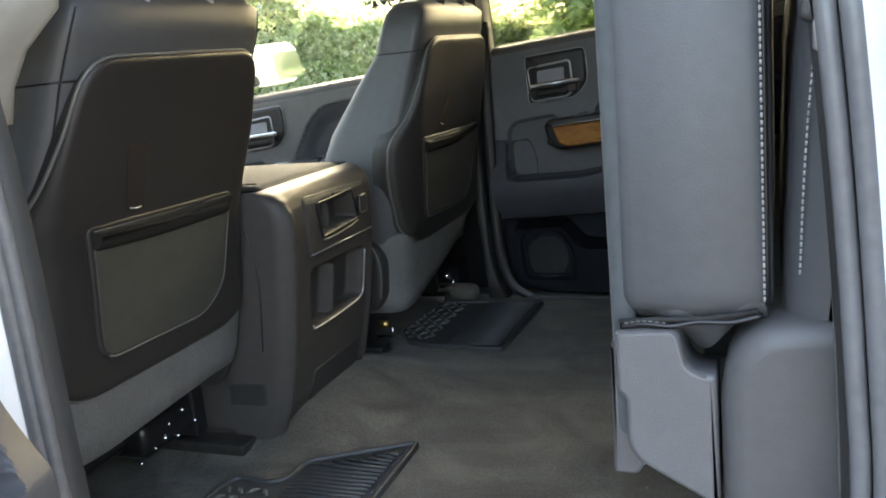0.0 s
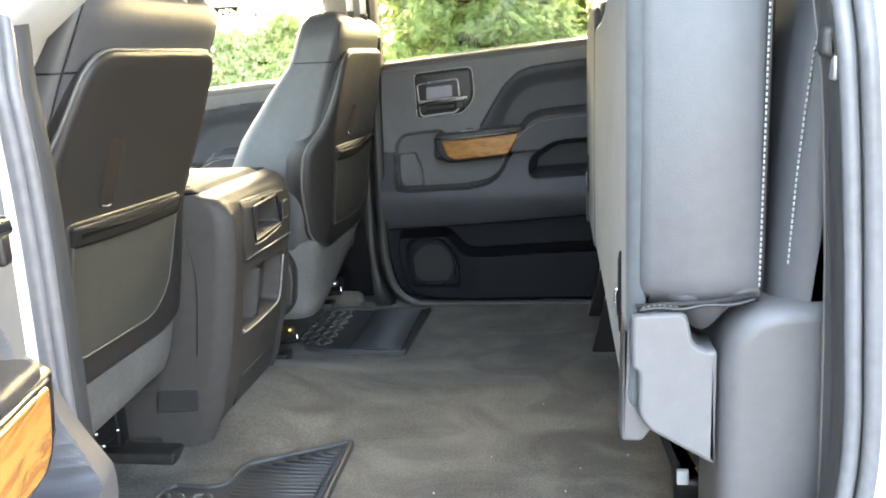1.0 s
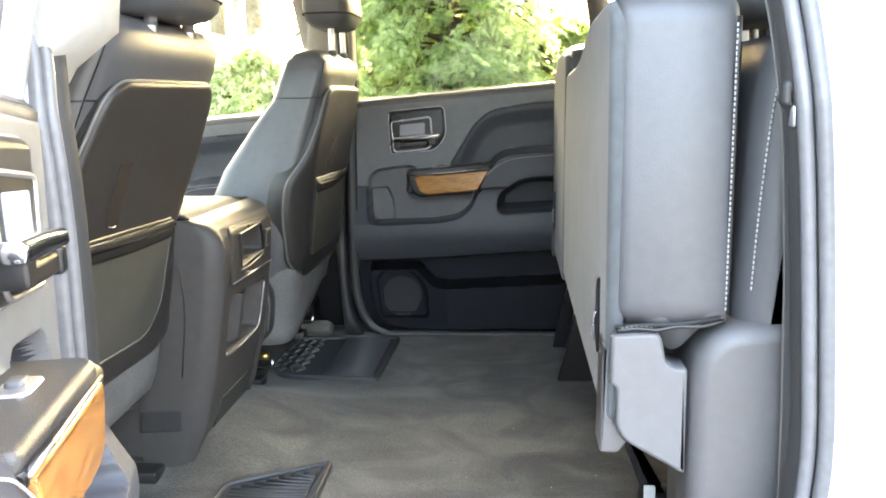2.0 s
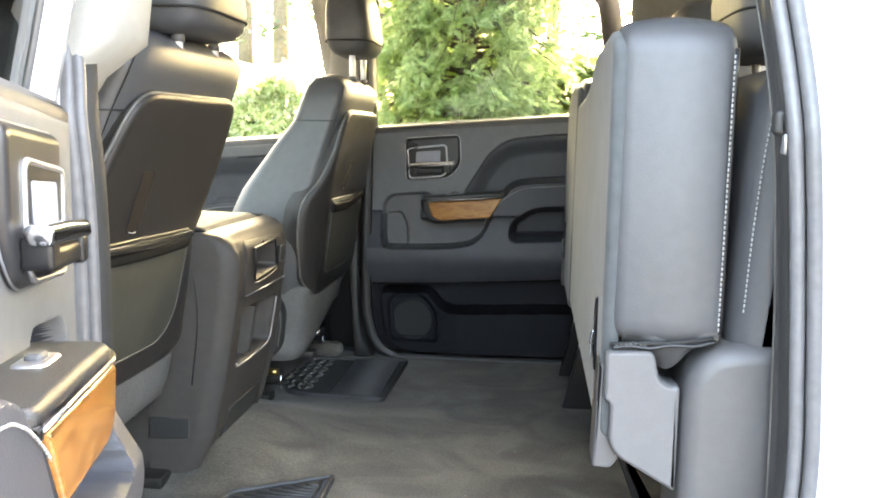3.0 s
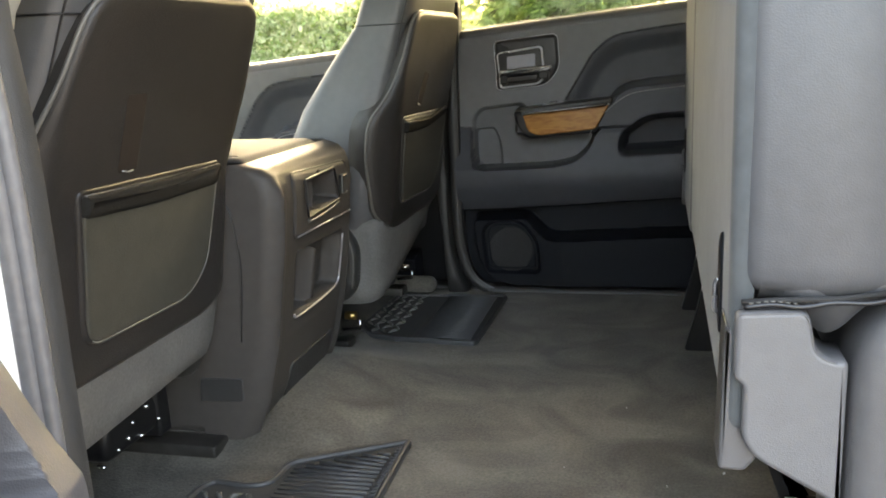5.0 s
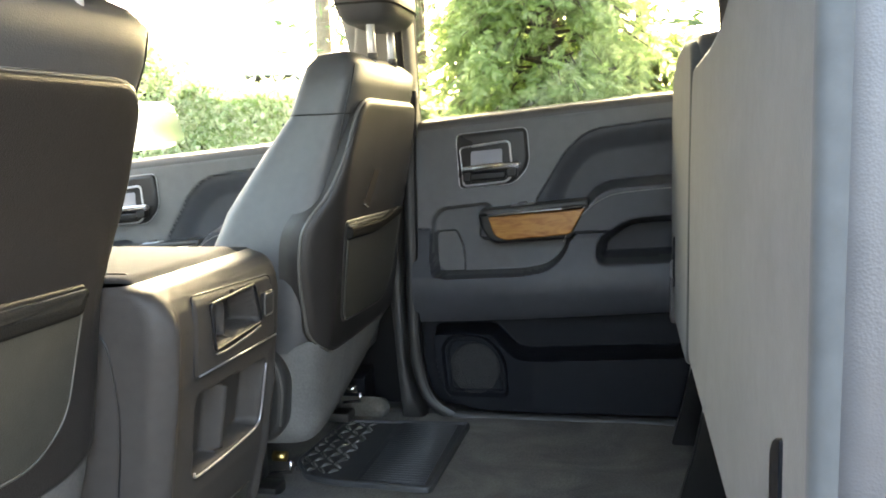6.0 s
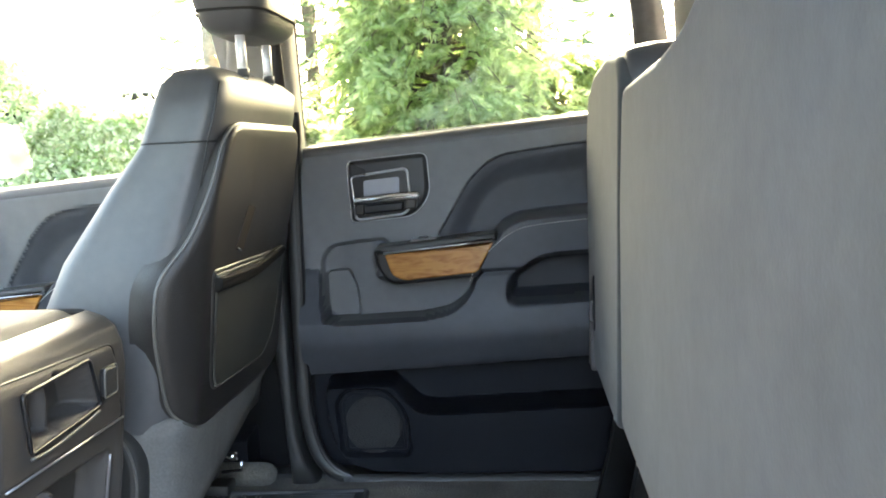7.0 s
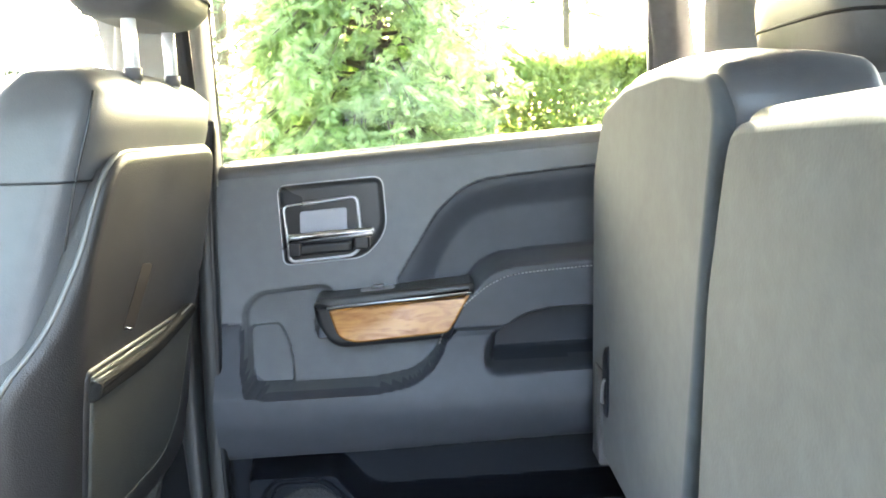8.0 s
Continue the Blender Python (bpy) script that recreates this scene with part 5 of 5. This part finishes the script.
def leaves(name, centres, dirs, length, width, material, parent=None, rng=None):
    """Many small bent leaves: four triangles each."""
    n = len(centres)
    d = dirs / np.linalg.norm(dirs, axis=1, keepdims=True)
    side = np.cross(d, rng.normal(size=(n, 3)))
    side /= np.linalg.norm(side, axis=1, keepdims=True)
    nrm = np.cross(d, side)
    L = length * rng.uniform(0.6, 1.4, (n, 1))
    W = width * rng.uniform(0.7, 1.3, (n, 1))
    a = centres
    b = centres + d * L * 0.45 + side * W
    c = centres + d * L * 0.45 - side * W
    e = centres + d * L * 0.5 + nrm * W * 0.4
    f = centres + d * L - nrm * W * 0.5
    V = np.stack([a, b, c, e, f], 1).reshape(-1, 3)
    base = np.arange(n)[:, None] * 5
    tri = np.array([[0, 3, 1], [0, 2, 3], [1, 3, 4], [3, 2, 4]])
    F = (base[:, :, None] + tri[None]).reshape(-1, 3)
    me = bpy.data.meshes.new(name)
    me.vertices.add(len(V))
    me.vertices.foreach_set("co", V.ravel())
    me.loops.add(F.size)
    me.loops.foreach_set("vertex_index", F.ravel())
    me.polygons.add(len(F))
    me.polygons.foreach_set("loop_start", np.arange(0, F.size, 3))
    me.update(calc_edges=True)
    return link(name, me, material, parent, smooth=False)


def conifer(cx, cy, height, radius, seed):
    rng = np.random.default_rng(seed)
    t = group_at("conifer", (cx, cy, 0.06), "bright green conifer with drooping feathery sprays", "tree")
    tube("trunk", [(cx, cy, 0.0), (cx + 0.02, cy, height * 0.4), (cx, cy + 0.02, height * 0.95)], [0.09, 0.06, 0.012], BARK, t, sides=10)
    limbs = bmesh.new()
    cen, dr = [], []
    for k in range(950):
        z = 0.25 + (height - 0.4) * rng.uniform(0, 1) ** 1.15
        r = radius * (1 - (z / height) ** 2.2) ** 0.8 * rng.uniform(0.6, 1.12)
        th = rng.uniform(0, 2 * math.pi)
        w = np.array([math.cos(th), math.sin(th), 0])
        p0 = np.array([cx, cy, z + 0.15])
        p1 = p0 + w * r * 0.6 + np.array([0, 0, 0.04])
        p2 = p0 + w * r + np.array([0, 0, -0.16])
        tube_bm(limbs, [p0, p1, p2], [0.010, 0.006, 0.002], 5)
        # flat feathery sprays along the limb: leaflets in two rows
        for _ in range(9):
            f = rng.uniform(0.3, 1.0)
            o = (1 - f) ** 2 * p0 + 2 * f * (1 - f) * p1 + f**2 * p2 + rng.normal(size=3) * np.array([0.06, 0.06, 0.05])
            a = w * rng.uniform(0.3, 1.0) + rng.normal(size=3) * 0.45 + np.array([0, 0, -0.55])
            a /= np.linalg.norm(a)
            side = np.cross(a, rng.normal(size=3) + np.array([0, 0, 1.5]))
            side /= np.linalg.norm(side)
            size = rng.uniform(0.10, 0.19)
            s = np.repeat(np.linspace(0.0, 0.85, 8), 2)[:, None]
            q = np.tile([1.0, -1.0], 8)[:, None]
            cen.append(o + a * s * size)
            dr.append((a * 0.75 + side * q * 0.8) * (1.15 - 0.8 * s) * 1.0)
            cen.append((o + a * 0.8 * size)[None])
            dr.append(a[None])
    part("limbs", limbs, BARK, t)
    tagged(leaves("crown", np.concatenate(cen), np.concatenate(dr), 0.062, 0.0108, CONIFER, t, rng), kind="stuff")
    return t


def hedge_row(name, x0, x1, y0, y1, top, seed, count, label, shade, size=0.05, wave=1.0, fall=0.0):
    rng = np.random.default_rng(seed)
    x = rng.uniform(x0, x1, count)
    v = rng.uniform(0, 1, count)
    lump = wave * 0.10 * np.sin(x * 2.1 + seed) + wave * 0.07 * np.sin(x * 5.3 + 1.3 * seed) + wave * 0.05 * np.sin(x * 11.0)
    lump = lump - fall * np.clip(x - 1.3, 0, 4)
    face = rng.uniform(0, 1, count) < 0.6
    z = np.where(face, 0.1 + (top + lump - 0.1) * np.sqrt(v), top + lump + rng.normal(0, 0.05, count))
    bulge = 0.16 * np.sin(np.clip(z / top, 0, 1) * 2.6) + 0.09 * np.sin(x * 4.1 + z * 5)
    y = np.where(face, y0 - bulge + np.abs(rng.normal(0, 0.07, count)), rng.uniform(y0 - 0.1, y1, count))
    cen = np.stack([x, y, z], 1)
    dr = rng.normal(size=(count, 3)) + np.array([0, -0.5, 0.4])
    h = leaves(name, cen, dr, size, size * 0.34, shade, None, rng)
    return tagged(h, label, "hedge", kind="stuff")


conifer(0.47, 3.95, 5.6, 0.72, 3)
hedge_row("hedge", 0.55, 6.5, 4.6, 5.4, 1.93, 2, 90000, "clipped yellow-green hedge behind the conifer", HEDGE, wave=0.35, fall=0.10)
hedge_row("hedge", -2.5, 0.4, 4.5, 5.3, 1.66, 5, 36000, "pale flowering bushes along the verge", FLOWER)
hedge_row("hedge", -9.0, -2.3, 4.7, 5.5, 2.05, 8, 60000, "taller pale green bushes along the verge", FLOWER)
# near-black boxes stand in for the shade deep behind the leaves
core = mat("hedge_shade", (0.02, 0.03, 0.012), 0.95, var=0.3)
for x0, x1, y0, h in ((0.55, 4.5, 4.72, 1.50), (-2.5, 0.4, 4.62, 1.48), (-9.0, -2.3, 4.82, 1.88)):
    tagged(box("hedge_shade_box", (x0, y0, 0.0), (x1, y0 + 0.6, h), core, bevel=0.12), "dark box standing in for the shade inside the hedge", "hedge", kind="stuff")


def pine(x, y, r, seed):
    rng = np.random.default_rng(seed)
    t = group_at("pine_tree", (x, y, 0.1), "tall bare pine trunk with high sparse branches", "tree", "pine trees")
    k = rng.normal(size=2) * 0.25
    tube("trunk", [(x, y, 0.0), (x + 0.3 * k[0], y, 4), (x + k[0], y + k[1], 11)], [r, r * 0.8, r * 0.3], BARK, t, sides=9)
    n = 260
    z = rng.uniform(3.2, 11, n)
    th = rng.uniform(0, 2 * math.pi, n)
    rad = rng.uniform(0.1, 1.5, n)
    cen = np.stack([x + rad * np.cos(th), y + rad * np.sin(th), z - rad * 0.2], 1)
    dr = np.stack([np.cos(th), np.sin(th), rng.normal(-0.2, 0.3, n)], 1)
    tagged(leaves("crown", cen, dr, 0.5, 0.05, PINE, t, rng), kind="stuff")
    return t


prng = np.random.default_rng(11)
for k in range(24):
    pine(float(prng.uniform(-5.5, 14)), float(prng.uniform(13, 26)), float(prng.uniform(0.09, 0.2)), k)


def parked_car(x, y):
    c = group_at("parked_car", (x, y, 0.0), "silver car parked behind the bushes", "car")
    P = lambda a, b, d: (x + a, y + d, b * 1.15 - 0.05)  # noqa: E731
    bar("body", round_poly([(-2.2, 0.35), (2.2, 0.35), (2.25, 0.8), (2.1, 1.05), (-2.15, 1.1), (-2.25, 0.7)], 0.12), -0.9, 0.9, P, CARPAINT, c, bevel=0.12)
    bar("cabin_glass", round_poly([(-1.9, 1.05), (1.3, 1.05), (0.75, 1.72), (-1.5, 1.78)], 0.12), -0.78, 0.78, P, DARKGLASS, c, "dark window glass", bevel=0.1)
    bar("roof", round_poly([(-1.55, 1.74), (0.70, 1.70), (0.5, 1.84), (-1.3, 1.90)], 0.05), -0.76, 0.76, P, CARPAINT, c, bevel=0.06)
    for a in (-1.35, 1.4):
        for b in (-0.82, 0.82):
            tube("wheel", [(x + a, y + b - 0.1, 0.34), (x + a, y + b + 0.1, 0.34)], 0.34, RUBBER, c, sides=24)
    return c


parked_car(-2.4, 6.6)
